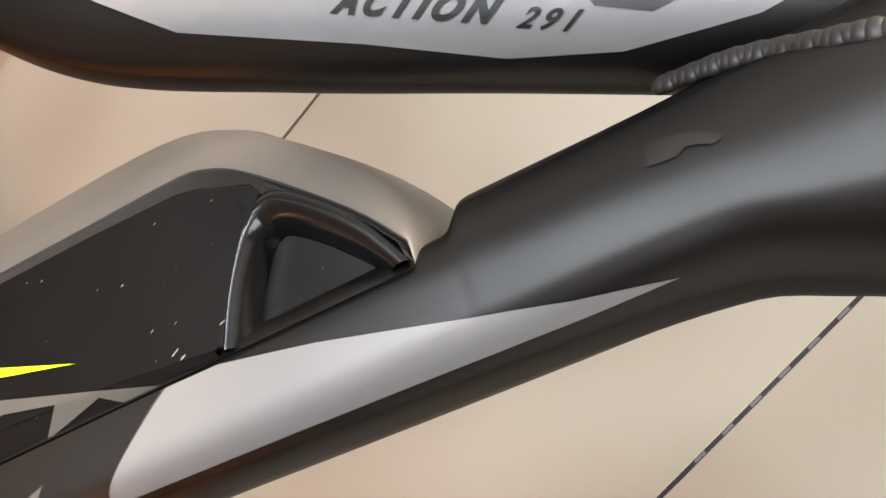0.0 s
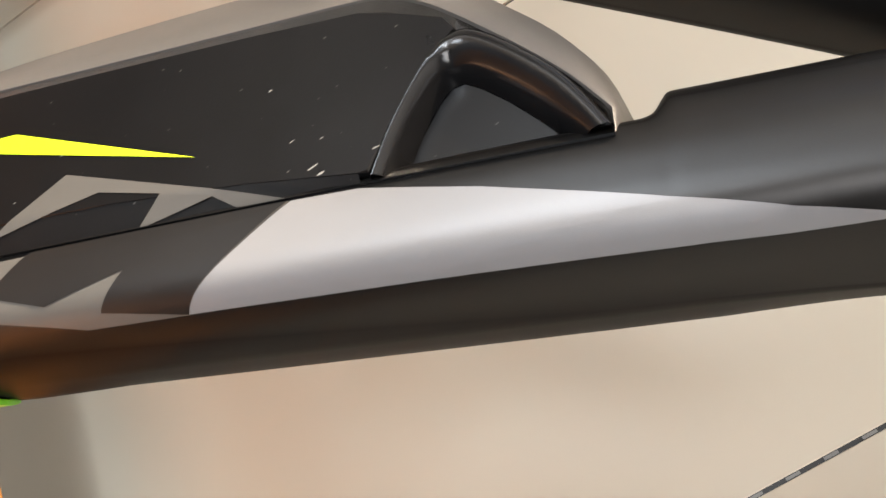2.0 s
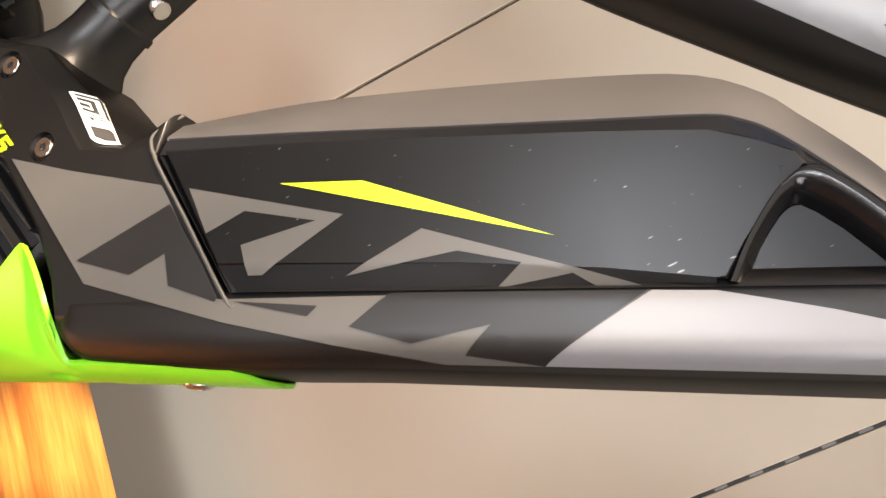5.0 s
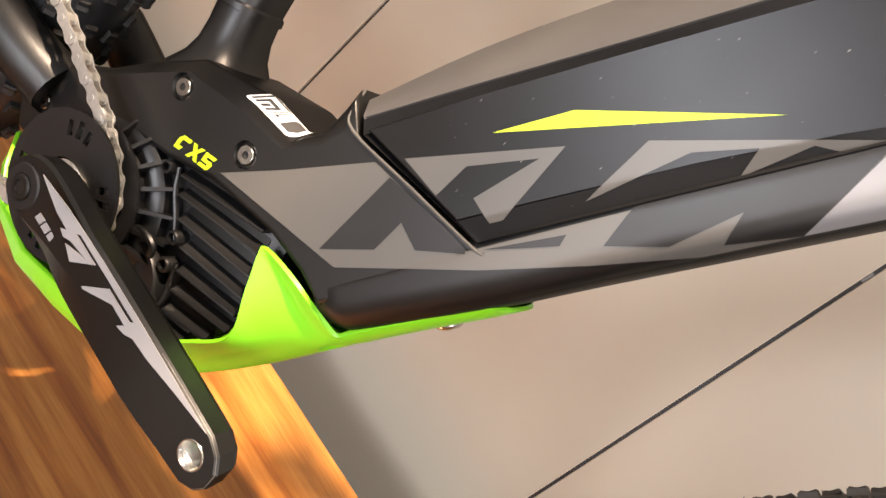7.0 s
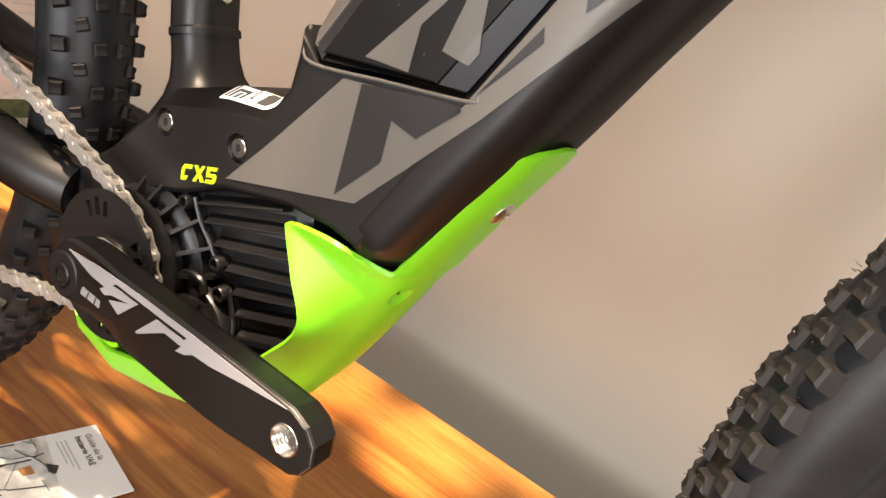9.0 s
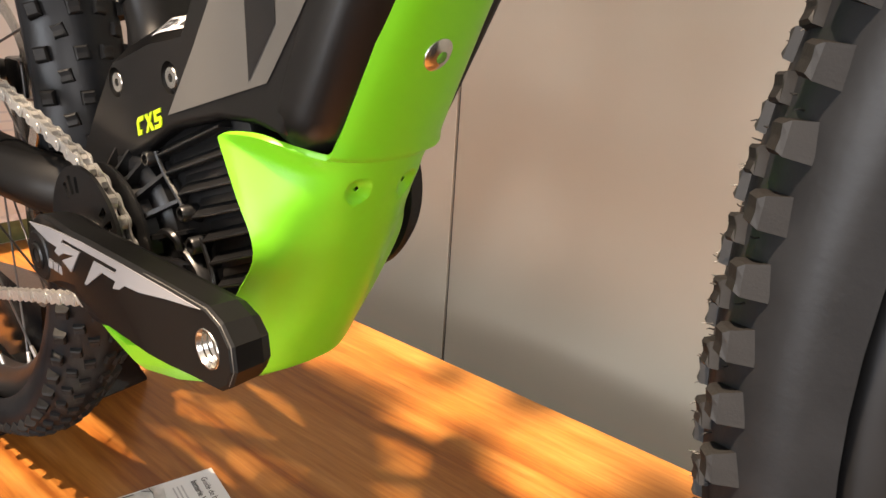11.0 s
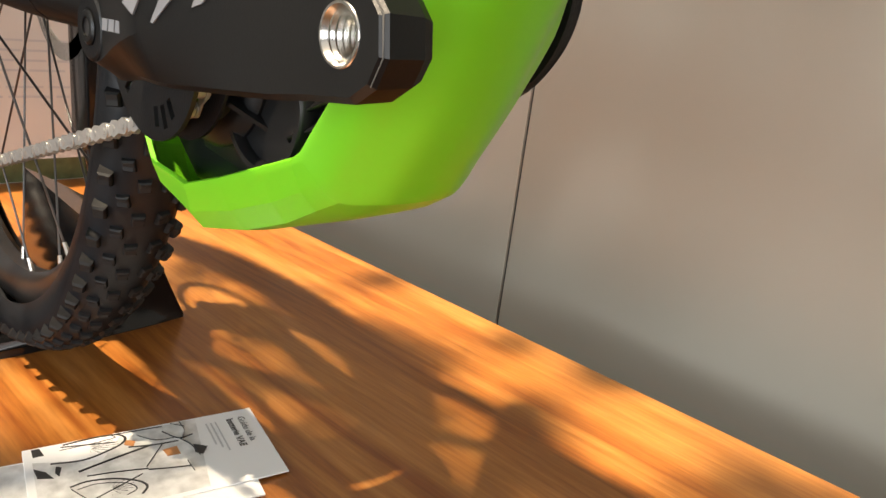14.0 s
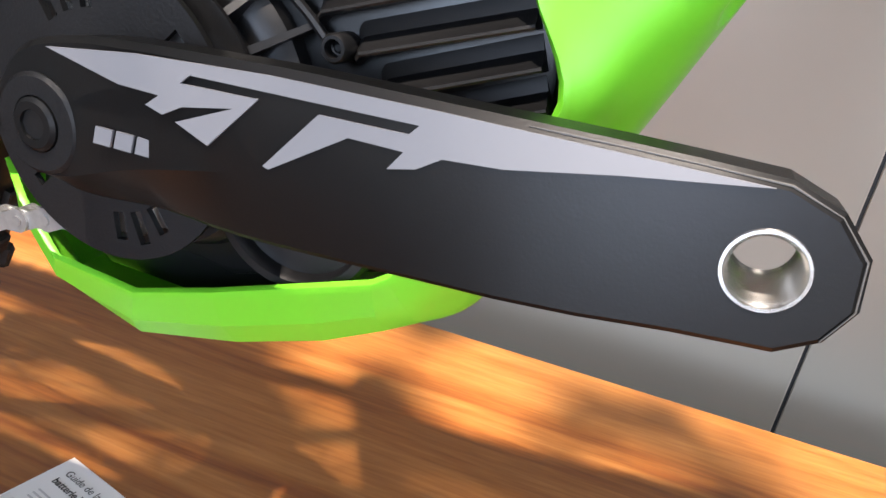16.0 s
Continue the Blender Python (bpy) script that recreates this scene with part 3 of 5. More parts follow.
def inset(outline, d, slim=False):
    """An outline (its inside to the left) drawn in by d, but for its first two corners."""
    out = []
    for i, (u, v) in enumerate(outline):
        if i < 2:
            out.append((u, v))
            continue
        after = outline[i] if i == len(outline) - 1 else outline[i + 1]
        t = (Vector(after) - Vector(outline[i - 1])).normalized()
        k = d * float(np.interp(2 + (i - 2) / 3, (2, 3, 4, 5, 6), (0.14, 0.14, 0.25, 0.6, 1.0))) if slim else d
        out.append((u - t.y * k, v + t.x * k))
    return out


def battery_core():
    return loft([[T(u, v, y) for u, v in inset(ridge, 0.0012)] for y in (-0.0335, 0.0335)])


def battery_face():
    """The flat flank with its turned-in lower facet."""
    bm = prism([TXZ(u, v) for u, v in face], -0.0445, -0.030, 0.0009, 2, back=False)
    foot = [(0.0022, 0.0012), (0.10, 0.0012), (0.150, 0.0012), (0.186, 0.0012)]
    top = [bm.verts.new(T(u, v, -0.0441)) for u, v in face[:4]]
    low = [bm.verts.new(T(u, v, -0.0412)) for u, v in foot]
    for i in range(3):
        bm.faces.new((top[i], top[i + 1], low[i + 1], low[i]))
    return bm


def flank(u, v):
    """Half width of the battery's flank at a height above the seam."""
    edge = 0.0125 if u < 0.1 else 0.0125 - (u - 0.1) * 0.09
    return 0.0445 - 0.0033 * min(1, max(0, (edge - v) / max(0.002, edge - 0.0012)))


part("core", battery_core(), M_PLASTIC, battery)
even(part("casing", battery_face(), M_BATT, battery, "scratched matt black flank", smooth=20))
part("seam_band", loft([[T(u, v, y) for u, v in inset(ridge, k, slim)] for y, k, slim in ((-0.0441, 0.0085, True), (-0.0412, 0.0006, False), (-0.0385, -0.0002, False))], False), M_GLOSSY, battery, "glossy black seam band")
rings = [[T(u, v, y) for u, v in o] for o, y in ((inset(ridge, 0.0008), -0.0395), (inset(ridge, -0.0004), -0.0412), (inset(ridge, -0.0014), -0.0409), (crown, -0.0315), (inset(crown, -0.0016), -0.0265), (inset(crown, -0.0028), -0.016), (inset(crown, -0.0034), -0.004))]
rings += [[Vector((p.x, -p.y, p.z)) for p in r] for r in rings[::-1]]
part("crown", loft(rings, False), M_CROWN, battery, "satin graphite battery crown", smooth=50)
go, gi = smooth_line(grip_out, 4), smooth_line(grip_in, 4)
gbm = bmesh.new()
grows = []
for f, y in ((-0.02, -0.0415), (0.0, -0.0440), (0.14, -0.0450), (0.32, -0.0448), (0.52, -0.0434), (0.72, -0.0410), (0.88, -0.0380), (1.0, -0.0340), (1.03, -0.0310)):
    grows.append([gbm.verts.new(T(a[0] + (b[0] - a[0]) * f, a[1] + (b[1] - a[1]) * f, y)) for a, b in zip(go, gi)])
for a, b in zip(grows, grows[1:]):
    for i in range(len(a) - 1):
        gbm.faces.new((a[i], a[i + 1], b[i + 1], b[i]))
part("grip", gbm, M_GLOSSY, battery, "glossy black carry grip", smooth=60)
part("grip_recess", prism([TXZ(u, v) for u, v in [(0.190, 0.0012)] + grip_in[1:-1] + [(0.248, 0.0012)]], -0.0342, -0.030), M_BATT, battery, smooth=0)
part("grip_sill", prism([TXZ(u, v) for u, v in [(0.195, 0.0010), (0.246, 0.0010), (0.2405, 0.0048), (0.198, 0.0062)]], -0.0375, -0.030, 0.0006, 1), M_GLOSSY, battery)
# pale edge of the cradle against the battery
lip_line = smooth_line([tuple(T(u, v, y)) for u, v, y in ((-0.044, 0.0885, -0.0310), (-0.0475, 0.0795, -0.0390), (-0.0490, 0.0680, -0.0426), (-0.0255, 0.0345, -0.0428), (0.0, -0.0015, -0.0428), (0.0045, -0.0030, -0.0428))], 4)
part("cradle_edge", sweep(lip_line, 0.0009, 8), M_GREY, bike, "pale edge of the cradle")


# ---- flat lettering shapes and stripes, cut to the surface they lie on ----
FLANKS = surface_of(down_tube, cradle)


def sheet(outline, on_battery, off, step_u=0.005, step_v=0.002):
    """Printed film cut to an outline in u and v and laid onto a curved flank."""
    bm = cut_sheet(outline, step_u, step_v)
    for v in bm.verts:
        u, w = v.co.x, v.co.y
        v.co = T(u, w, -flank(u, w) - off if on_battery else -0.05)
    return bm if on_battery else lay(bm, FLANKS, (0, 1, 0), off)


def decal(name, outline, material, y, parent, uv=True, label="", thick=0.0003):
    if uv:
        ob = part(name, sheet(outline, parent is battery, y), material, parent, label, smooth=60)
        return ob
    return part(name, prism(outline, y - thick, y + 0.0004), material, parent, label, smooth=0)


SIDE, BSIDE = 0.0005, 0.0003
# on the battery
decal("accent", [(0.020, 0.0465), (0.057, 0.0455), (0.133, 0.0205)], M_YELLOW, BSIDE, battery, label="neon yellow wedge")
decal("letter_shape", [(-0.024, 0.047), (0.050, 0.032), (0.016, 0.0085), (0.0095, 0.0085), (0.005, 0.021), (0.038, 0.0300), (0.005, 0.0355), (-0.0125, 0.0265)], M_GREY, BSIDE, battery)
decal("letter_shape", [(0.0525, 0.0075), (0.083, 0.0250), (0.163, 0.0025), (0.148, 0.0022), (0.1395, 0.0070), (0.112, 0.0022), (0.1215, 0.0110), (0.0975, 0.0160)], M_GREY, BSIDE, battery)
# on the tube and the cradle
decal("side_panel", [(-0.131, 0.069), (-0.092, 0.060), (-0.040, 0.050), (-0.004, -0.001), (0.165, 0.0008), (0.129, -0.0247), (0.092, -0.0247), (0.050, -0.0190), (0.0, -0.0105), (-0.074, 0.0065)], M_GREY, SIDE, cradle)
decal("letter_shape", [(-0.080, 0.017), (-0.034, 0.041), (-0.012, 0.012), (-0.004, 0.0), (-0.005, -0.002), (-0.029, 0.005), (-0.033, 0.019), (-0.050, 0.010)], M_DARKDEC, SIDE + 0.0003, cradle)
decal("letter_shape", [(0.004, -0.002), (0.042, -0.004), (0.038, -0.008), (0.020, -0.0050)], M_DARKDEC, SIDE + 0.0003, cradle)
decal("letter_shape", [(0.056, -0.012), (0.068, -0.002), (0.072, 0.0008), (0.1645, 0.0008), (0.129, -0.0247), (0.101, -0.0218), (0.111, -0.011), (0.081, -0.018)], M_DARKDEC, SIDE + 0.0003, cradle)
decal("stripe", [(0.1655, 0.0008), (0.186, 0.0004), (0.2195, -0.0060), (0.2625, -0.0163), (0.287, -0.0215), (0.3112, -0.0249), (0.286, -0.0252), (0.27, -0.0252), (0.20, -0.0248), (0.129, -0.0246)], M_SILVER, SIDE, cradle, label="long silver stripe")

decal("worn_patch", [(0.315, 0.0), (0.317, 0.006), (0.323, 0.0052), (0.328, 0.0035), (0.333, -0.001), (0.330, -0.0018), (0.327, 0.0), (0.3245, 0.0007), (0.322, -0.0008), (0.3185, -0.0004)], mat("dull_worn_patch", (0.006, 0.0055, 0.005), 0.55, vary=0.15), SIDE, cradle, label="dull worn patch in the paint")
# model lettering and pale band on the top tube
band = [(0.06, 0.7162), (0.13, 0.7382), (0.20, 0.7792), (0.245, 0.8032), (0.272, 0.8242), (0.292, 0.8502), (0.30, 0.8722), (0.25, 0.8372), (0.15, 0.7722), (0.05, 0.7202)]
TOP_FACE = surface_of(top_tube)


def side_film(name, outline, material, off, label=""):
    """Film cut in x and z and pressed onto the top tube's flank."""
    bm = cut_sheet(outline, 0.006, 0.004)
    for v in bm.verts:
        v.co = Vector((v.co.x, -0.0285, v.co.y))
    return part(name, lay(bm, TOP_FACE, (-0.55, 0.82, 0.1), off), material, top_tube, label, smooth=60)


side_film("band", band, M_SILVER, 0.0005, "pale silver band")
side_film("letter_shape", [(0.2545, 0.8287), (0.2690, 0.8360), (0.2775, 0.8542), (0.2440, 0.8312)], M_DARKDEC, 0.0010)
side_film("letter_shape", [(0.2200, 0.8110), (0.2390, 0.8214), (0.2430, 0.8304), (0.2200, 0.8162)], M_DARKDEC, 0.0010)
rise = math.atan2(0.806 - 0.776, 0.239 - 0.185)


def side_lettering(words, x, z, size, bold, spacing):
    """Slanted capitals pressed onto the top tube's flank."""
    m = Matrix.LocRotScale((x, -0.0285, z), Euler((radians(90), 0, 0)), None) @ Matrix.Rotation(rise, 4, "Z")
    ob = text("lettering", words, M_DARKDEC, None, m, size, bold, 0.45, depth=0.0, spacing=spacing)
    me = ob.to_mesh()
    bm = bmesh.new()
    bm.from_mesh(me)
    for axis in (0, 1):
        for k in range(-2, 46):
            no = Vector((1 - axis, axis, 0))
            bmesh.ops.bisect_plane(bm, geom=bm.verts[:] + bm.edges[:] + bm.faces[:], plane_co=no * 0.002 * k, plane_no=no)
    bm.transform(m)
    ob.to_mesh_clear()
    bpy.data.objects.remove(ob)
    part("lettering", lay(bm, TOP_FACE, (-0.55, 0.82, 0.1), 0.0011), M_DARKDEC, top_tube, smooth=0)


side_lettering("ACTION", 0.1830, 0.7812, 0.0116, 0.0006, 1.38)
side_lettering("291", 0.2398, 0.8118, 0.0090, 0.00025, 1.42)
def stroke_letter(at, shapes):
    """Angular yellow capital made of straight strokes."""
    for shape in shapes:
        pts = []
        for a, b in shape:
            a, b = a * 0.0086 + b * 0.0022, b * 0.0086
            pts.append((at[0] + a * 0.940 - b * 0.342, at[1] + a * 0.342 + b * 0.940))
        decal("lettering", pts, M_YELLOW, -0.0428, cradle, uv=False)


stroke_letter((0.0160, 0.4118), [[(0.0, 0.72), (0.22, 1.0), (0.98, 1.0), (0.92, 0.74), (0.34, 0.74), (0.28, 0.62), (0.28, 0.28), (0.62, 0.28), (0.50, 0.0), (0.0, 0.0)]])
stroke_letter((0.0251, 0.4150), [[(0.0, 1.0), (0.3, 1.0), (0.5, 0.68), (0.72, 1.0), (1.02, 1.0), (0.66, 0.5), (1.0, 0.0), (0.7, 0.0), (0.5, 0.32), (0.28, 0.0), (-0.02, 0.0), (0.34, 0.5)]])
stroke_letter((0.0342, 0.4182), [[(0.06, 1.0), (0.98, 1.0), (0.90, 0.78), (0.32, 0.78), (0.32, 0.60), (0.80, 0.60), (0.95, 0.45), (0.90, 0.12), (0.75, 0.0), (0.0, 0.0), (0.05, 0.22), (0.62, 0.22), (0.66, 0.38), (0.06, 0.38)]])


# ---- bolts ----
def bolt(x, z, y, r, parent, label="bright hexagon socket bolt"):
    b = part("bolt", lathe([(r * 1.25, y + 0.004), (r * 1.25, y), (r * 1.04, y - 0.0006), (r * 1.02, y - 0.0022), (r * 0.92, y - 0.0028), (r * 0.4, y - 0.0028), (r * 0.38, y - 0.0010)], (x, z), 24), M_STEEL, parent, label)
    part("socket", disc((x, z), r * 0.42, y - 0.0014, y + 0.002, 6, 0.0002), M_PLASTIC, b)
    return b


# sticker on the shoulder of the cradle
def sticker():
    face_of = surface_of(cradle)
    a, b, c, d = Vector((0.022, -0.0365, 0.4620)), Vector((0.0570, -0.0375, 0.4705)), Vector((0.0650, -0.0255, 0.4785)), Vector((0.030, -0.0235, 0.469))
    way = (b - a).cross(d - a).normalized()
    way = way if way.z < 0 else -way
    def film(name, outline, material, off, parent):
        bm = cut_sheet(outline, 0.08, 0.15)
        for v in bm.verts:
            s, w = v.co.x, v.co.y
            v.co = a.lerp(b, s).lerp(d.lerp(c, s), w)
        return part(name, lay(bm, face_of, way, off), material, parent, smooth=60)
    corners = []
    for cx, cy, a0 in ((0.94, 0.84, 0), (0.06, 0.84, 90), (0.06, 0.16, 180), (0.94, 0.16, 270)):
        corners += [(cx + 0.06 * math.cos(radians(a0 + 30 * k)), cy + 0.16 * math.sin(radians(a0 + 30 * k))) for k in range(4)]
    root = film("sticker", corners, M_WHITE, 0.0004, cradle)
    tagged(root, "small white sticker with black marks")
    for s0, s1, w0, w1 in ((0.05, 0.42, 0.78, 0.92), (0.05, 0.10, 0.12, 0.78), (0.14, 0.40, 0.46, 0.60), (0.14, 0.20, 0.12, 0.46), (0.25, 0.31, 0.12, 0.40), (0.35, 0.40, 0.14, 0.46), (0.45, 0.47, 0.25, 0.75), (0.50, 0.56, 0.25, 0.34), (0.50, 0.52, 0.34, 0.7)):
        film("printed_mark", [(s0, w0), (s1, w0), (s1, w1), (s0, w1)], M_INK, 0.0007, root)
    film("printed_mark", [(0.70, 0.14), (0.90, 0.14), (0.92, 0.42), (0.80, 0.42), (0.84, 0.84), (0.66, 0.84), (0.66, 0.62), (0.74, 0.62)], M_INK, 0.0007, root)


sticker()
bb = part("bolt", lathe([(0.0062, 0.003), (0.0062, -0.0008), (0.0052, -0.0022), (0.0030, -0.0026), (1e-4, -0.0026)], (0, 0), 20), M_STEEL, seat_tube, "bright round-headed bolt")
bb.matrix_world = facing((-0.0275, -0.002, 0.503), (0.93, 0, 0.36))
for bx, bz in BOLTS:
    bolt(bx, bz, -0.0392, 0.0052, cradle)

# ---- motor ----
motor = tagged(new("motor"), "black cast drive unit with cooling ribs")
motor.parent = bike
mo = [(-0.034, 0.325), (-0.036, 0.372), (-0.012, 0.395), (0.018, 0.407), (0.047, 0.422), (0.100, 0.436), (0.114, 0.400), (0.115, 0.375), (0.102, 0.350), (0.085, 0.318), (0.020, 0.296), (-0.020, 0.300)]
part("housing", prism(mo, -0.034, 0.040, 0.003, 2), M_MOTOR, motor)
ribs = [((0.0275, 0.4036), (0.0880, 0.4290)), ((0.0345, 0.3960), (0.0944, 0.4189)), ((0.0450, 0.3877), (0.1013, 0.4074)), ((0.0575, 0.3790), (0.1074, 0.3965)), ((0.0660, 0.3690), (0.1111, 0.3868)), ((0.0718, 0.3590), (0.1144, 0.3770)), ((0.0765, 0.3480), (0.1090, 0.3618)), ((0.070, 0.3340), (0.1000, 0.3470)), ((0.060, 0.3220), (0.0920, 0.3345))]
RIB_CUT = ((0.0098, -0.0335), (0.0040, -0.0352), (0.0006, -0.0396), (0.0002, -0.0408), (-0.0006, -0.0412), (-0.0012, -0.0406), (-0.0014, -0.0345), (-0.0014, -0.0320), (0.0098, -0.0320))
for (ax, az), (bx, bz) in ribs:
    # a louvre: flat above, with a thin proud lower edge, its inner end turned down
    d = Vector((bx - ax, 0, bz - az)).normalized()
    n = Vector((-d.z, 0, d.x))
    rows = []
    for k, (s, drop, shrink) in enumerate(((0.0, -0.0022, 0.5), (0.0012, -0.0009, 0.85), (0.0032, 0.0, 1.0), (1.0, 0.0, 1.0))):
        c = Vector((ax, 0, az)) + d * s if k < 3 else Vector((bx, 0, bz))
        rows.append([c + n * (a + drop) + Vector((0, -0.032 + (y + 0.032) * shrink, 0)) for a, y in RIB_CUT])
    part("rib", loft(rows), M_MOTOR, motor, smooth=25)
for ends in ([(0.0250, 0.4050), (0.0330, 0.3945), (0.0437, 0.3862), (0.0512, 0.3795), (0.0560, 0.3772)], [(0.0645, 0.3700), (0.0690, 0.3610), (0.0742, 0.3500), (0.0735, 0.3380)]):
    part("rib_wall", sweep(smooth_line([(x, -0.0385, z) for x, z in ends], 4), 0.0015, 8), M_MOTOR, motor)
part("sump", prism([(-0.072, 0.303), (-0.040, 0.279), (0.0, 0.279), (0.055, 0.303), (0.078, 0.322), (-0.030, 0.340), (-0.070, 0.330)], -0.028, 0.032, 0.004, 2), M_MOTOR, motor)
# gear housing with radial webs round the crank axle
part("gear_housing", lathe([(0.047, -0.030), (0.047, -0.040), (0.044, -0.043), (0.036, -0.044), (0.034, -0.052), (0.030, -0.053), (0.012, -0.053)], (0.0, 0.353), 56), M_MOTOR, motor)
for k in range(9):
    # tapered radial fins round the gear housing
    a = radians(-35 + 17.5 * k)
    c, s = math.cos(a), math.sin(a)
    def at(r, w):
        return (0.0 + c * r - s * w, 0.353 + s * r + c * w)
    bm = bmesh.new()
    foot, crest = [], []
    for r, w, y in ((0.034, 0.0013, -0.0520), (0.0395, 0.0012, -0.0500), (0.0545, 0.0009, -0.0385), (0.0545, 0.0009, -0.0330), (0.034, 0.0013, -0.0330)):
        foot.append(bm.verts.new((at(r, -w)[0], y, at(r, -w)[1])))
        crest.append(bm.verts.new((at(r, w)[0], y, at(r, w)[1])))
    bm.faces.new(foot)
    bm.faces.new(crest[::-1])
    for i in range(5):
        bm.faces.new((foot[i], crest[i], crest[(i + 1) % 5], foot[(i + 1) % 5]))
    part("web", bm, M_MOTOR, motor, smooth=0)
# scalloped cover beside the axle and the small bracket above it
part("scallop", lathe([(0.0300, -0.033), (0.0300, -0.0415), (0.0288, -0.0432), (0.0262, -0.0432), (0.0250, -0.0418), (0.0246, -0.0385), (1e-4, -0.0385)], (0.0455, 0.3330), 48), M_MOTOR, motor)
part("bracket", sweep(smooth_line([(0.0325, -0.043, 0.3575), (0.0345, -0.0445, 0.3640), (0.0420, -0.0450, 0.3680), (0.0500, -0.0445, 0.3672), (0.0520, -0.043, 0.3610)], 4), 0.0022, 8), M_MOTOR, motor)
for x, z, r in ((0.0541, 0.3800, 0.0042), (0.0215, 0.4010, 0.0040), (0.0615, 0.3655, 0.0045)):
    b = part("boss", lathe([(r, -0.032), (r, -0.0425), (r * 0.85, -0.0435), (r * 0.62, -0.0435), (r * 0.58, -0.040)], (x, z), 28), M_MOTOR, motor)
    part("boss_hole", disc((x, z), r * 0.6, -0.0405, -0.036, 20), M_PLASTIC, b)
part("motor_cover", lathe([(0.040, 0.034), (0.040, 0.0478), (0.052, 0.0480), (0.052, 0.053), (0.048, 0.060), (0.038, 0.064), (1e-4, 0.065)], (0.070, 0.388), 56), M_PLASTIC, motor, "round black motor side cover")

# ---- lime skid plate ----
# stations from the tail round the belly and up the front: middle, corner and rim (x, z) with the corner's and the rim's half width
GUARD = [
    ((-0.092, 0.308), (-0.086, 0.310), (-0.0835, 0.311), 0.020, 0.030),
    ((-0.086, 0.286), (-0.077, 0.289), (-0.060, 0.305), 0.026, 0.0445),
    ((-0.068, 0.2655), (-0.056, 0.2690), (-0.044, 0.2885), 0.030, 0.046),
    ((-0.028, 0.2585), (-0.020, 0.2615), (-0.010, 0.2865), 0.032, 0.046),
    ((0.016, 0.2695), (0.022, 0.2732), (0.021, 0.2970), 0.033, 0.046),
    ((0.056, 0.2845), (0.056, 0.2868), (0.056, 0.3105), 0.034, 0.046),
    ((0.084, 0.2960), (0.0765, 0.2980), (0.0760, 0.3183), 0.034, 0.046),
    ((0.0970, 0.3040), (0.0870, 0.3040), (0.0800, 0.3212), 0.0315, 0.0455),
    ((0.1035, 0.3145), (0.0945, 0.3155), (0.0870, 0.3312), 0.0305, 0.0450),
    ((0.1205, 0.3435), (0.1125, 0.3448), (0.1030, 0.3540), 0.0285, 0.0445),
    ((0.1348, 0.3738), (0.1272, 0.3750), (0.1175, 0.3800), 0.0268, 0.0438),
    ((0.1463, 0.4004), (0.1393, 0.4018), (0.1060, 0.4040), 0.0255, 0.0436),
    ((0.1516, 0.4128), (0.1452, 0.4144), (0.0950, 0.4262), 0.0246, 0.0434),
    ((0.1545, 0.4196), (0.1490, 0.4213), (0.1225, 0.4316), 0.0238, 0.0425),
    ((0.1563, 0.4236), (0.1518, 0.4250), (0.1372, 0.4288), 0.0226, 0.0368),
    (TXZ(-0.0865, -0.0310), TXZ(-0.0868, -0.0290), TXZ(-0.0878, -0.0246), 0.0206, 0.0312),
    (TXZ(-0.080, -0.0309), TXZ(-0.080, -0.0292), TXZ(-0.080, -0.0250), 0.0185, 0.0284),
    (TXZ(-0.045, -0.0307), TXZ(-0.045, -0.0294), TXZ(-0.045, -0.0250), 0.0170, 0.0270),
    (TXZ(-0.012, -0.0310), TXZ(-0.010, -0.0302), TXZ(-0.006, -0.0258), 0.0160, 0.0258),
    (TXZ(0.004, -0.0308), TXZ(0.003, -0.0306), TXZ(0.001, -0.0297), 0.008, 0.0180),
]


def guard_mesh():
    bm = bmesh.new()
    rows = []
    flat = [(*mid, *cor, *rim, wc, wr) for mid, cor, rim, wc, wr in GUARD]
    xs = list(range(len(flat)))
    places = [0, 1, 2, 3, 4, 5, 6] + [7 + k / 5 for k in range((len(flat) - 8) * 5 + 1)]
    for at in places:
        g = glide(xs, flat, at)
        mid, cor, rim, wc, wr = g[0:2], g[2:4], g[4:6], g[6], g[7]
        half = [(mid[0], 0.0, mid[1]), (mid[0] * 0.8 + cor[0] * 0.2, wc * 0.55, mid[1] * 0.8 + cor[1] * 0.2), (cor[0], wc, cor[1]),
                (cor[0] * 0.62 + rim[0] * 0.38, wc * 0.45 + wr * 0.55, cor[1] * 0.62 + rim[1] * 0.38), (rim[0], wr, rim[1])]
        if at < 7:
            half = [tuple(a[c] + (b[c] - a[c]) * k / 4 for c in range(3)) for a, b in zip(half, half[1:]) for k in range(4)] + [half[-1]]
        else:
            half = smooth_line(half, 4)
        rows.append([bm.verts.new((x, -y, z)) for x, y, z in half[::-1]] + [bm.verts.new(p) for p in half[1:]])
    for a, b in zip(rows, rows[1:]):
        for i in range(len(a) - 1):
            bm.faces.new((a[i], a[i + 1], b[i + 1], b[i]))
    return bm


guard = part("skid_plate", guard_mesh(), M_GREEN, bike, "lime green plastic skid plate under the motor", smooth=15)
for e in guard.data.edges:
    a, b = e.vertices
    if a // 33 == b // 33 and 1 <= a // 33 <= 7 and min(abs(a % 33 - 16), abs(b % 33 - 16)) >= 8:
        e.use_edge_sharp = True
mod = guard.modifiers.new("thickness", "SOLIDIFY")
mod.thickness, mod.offset = 0.0024, -1
bv = guard.modifiers.new("edges", "BEVEL")
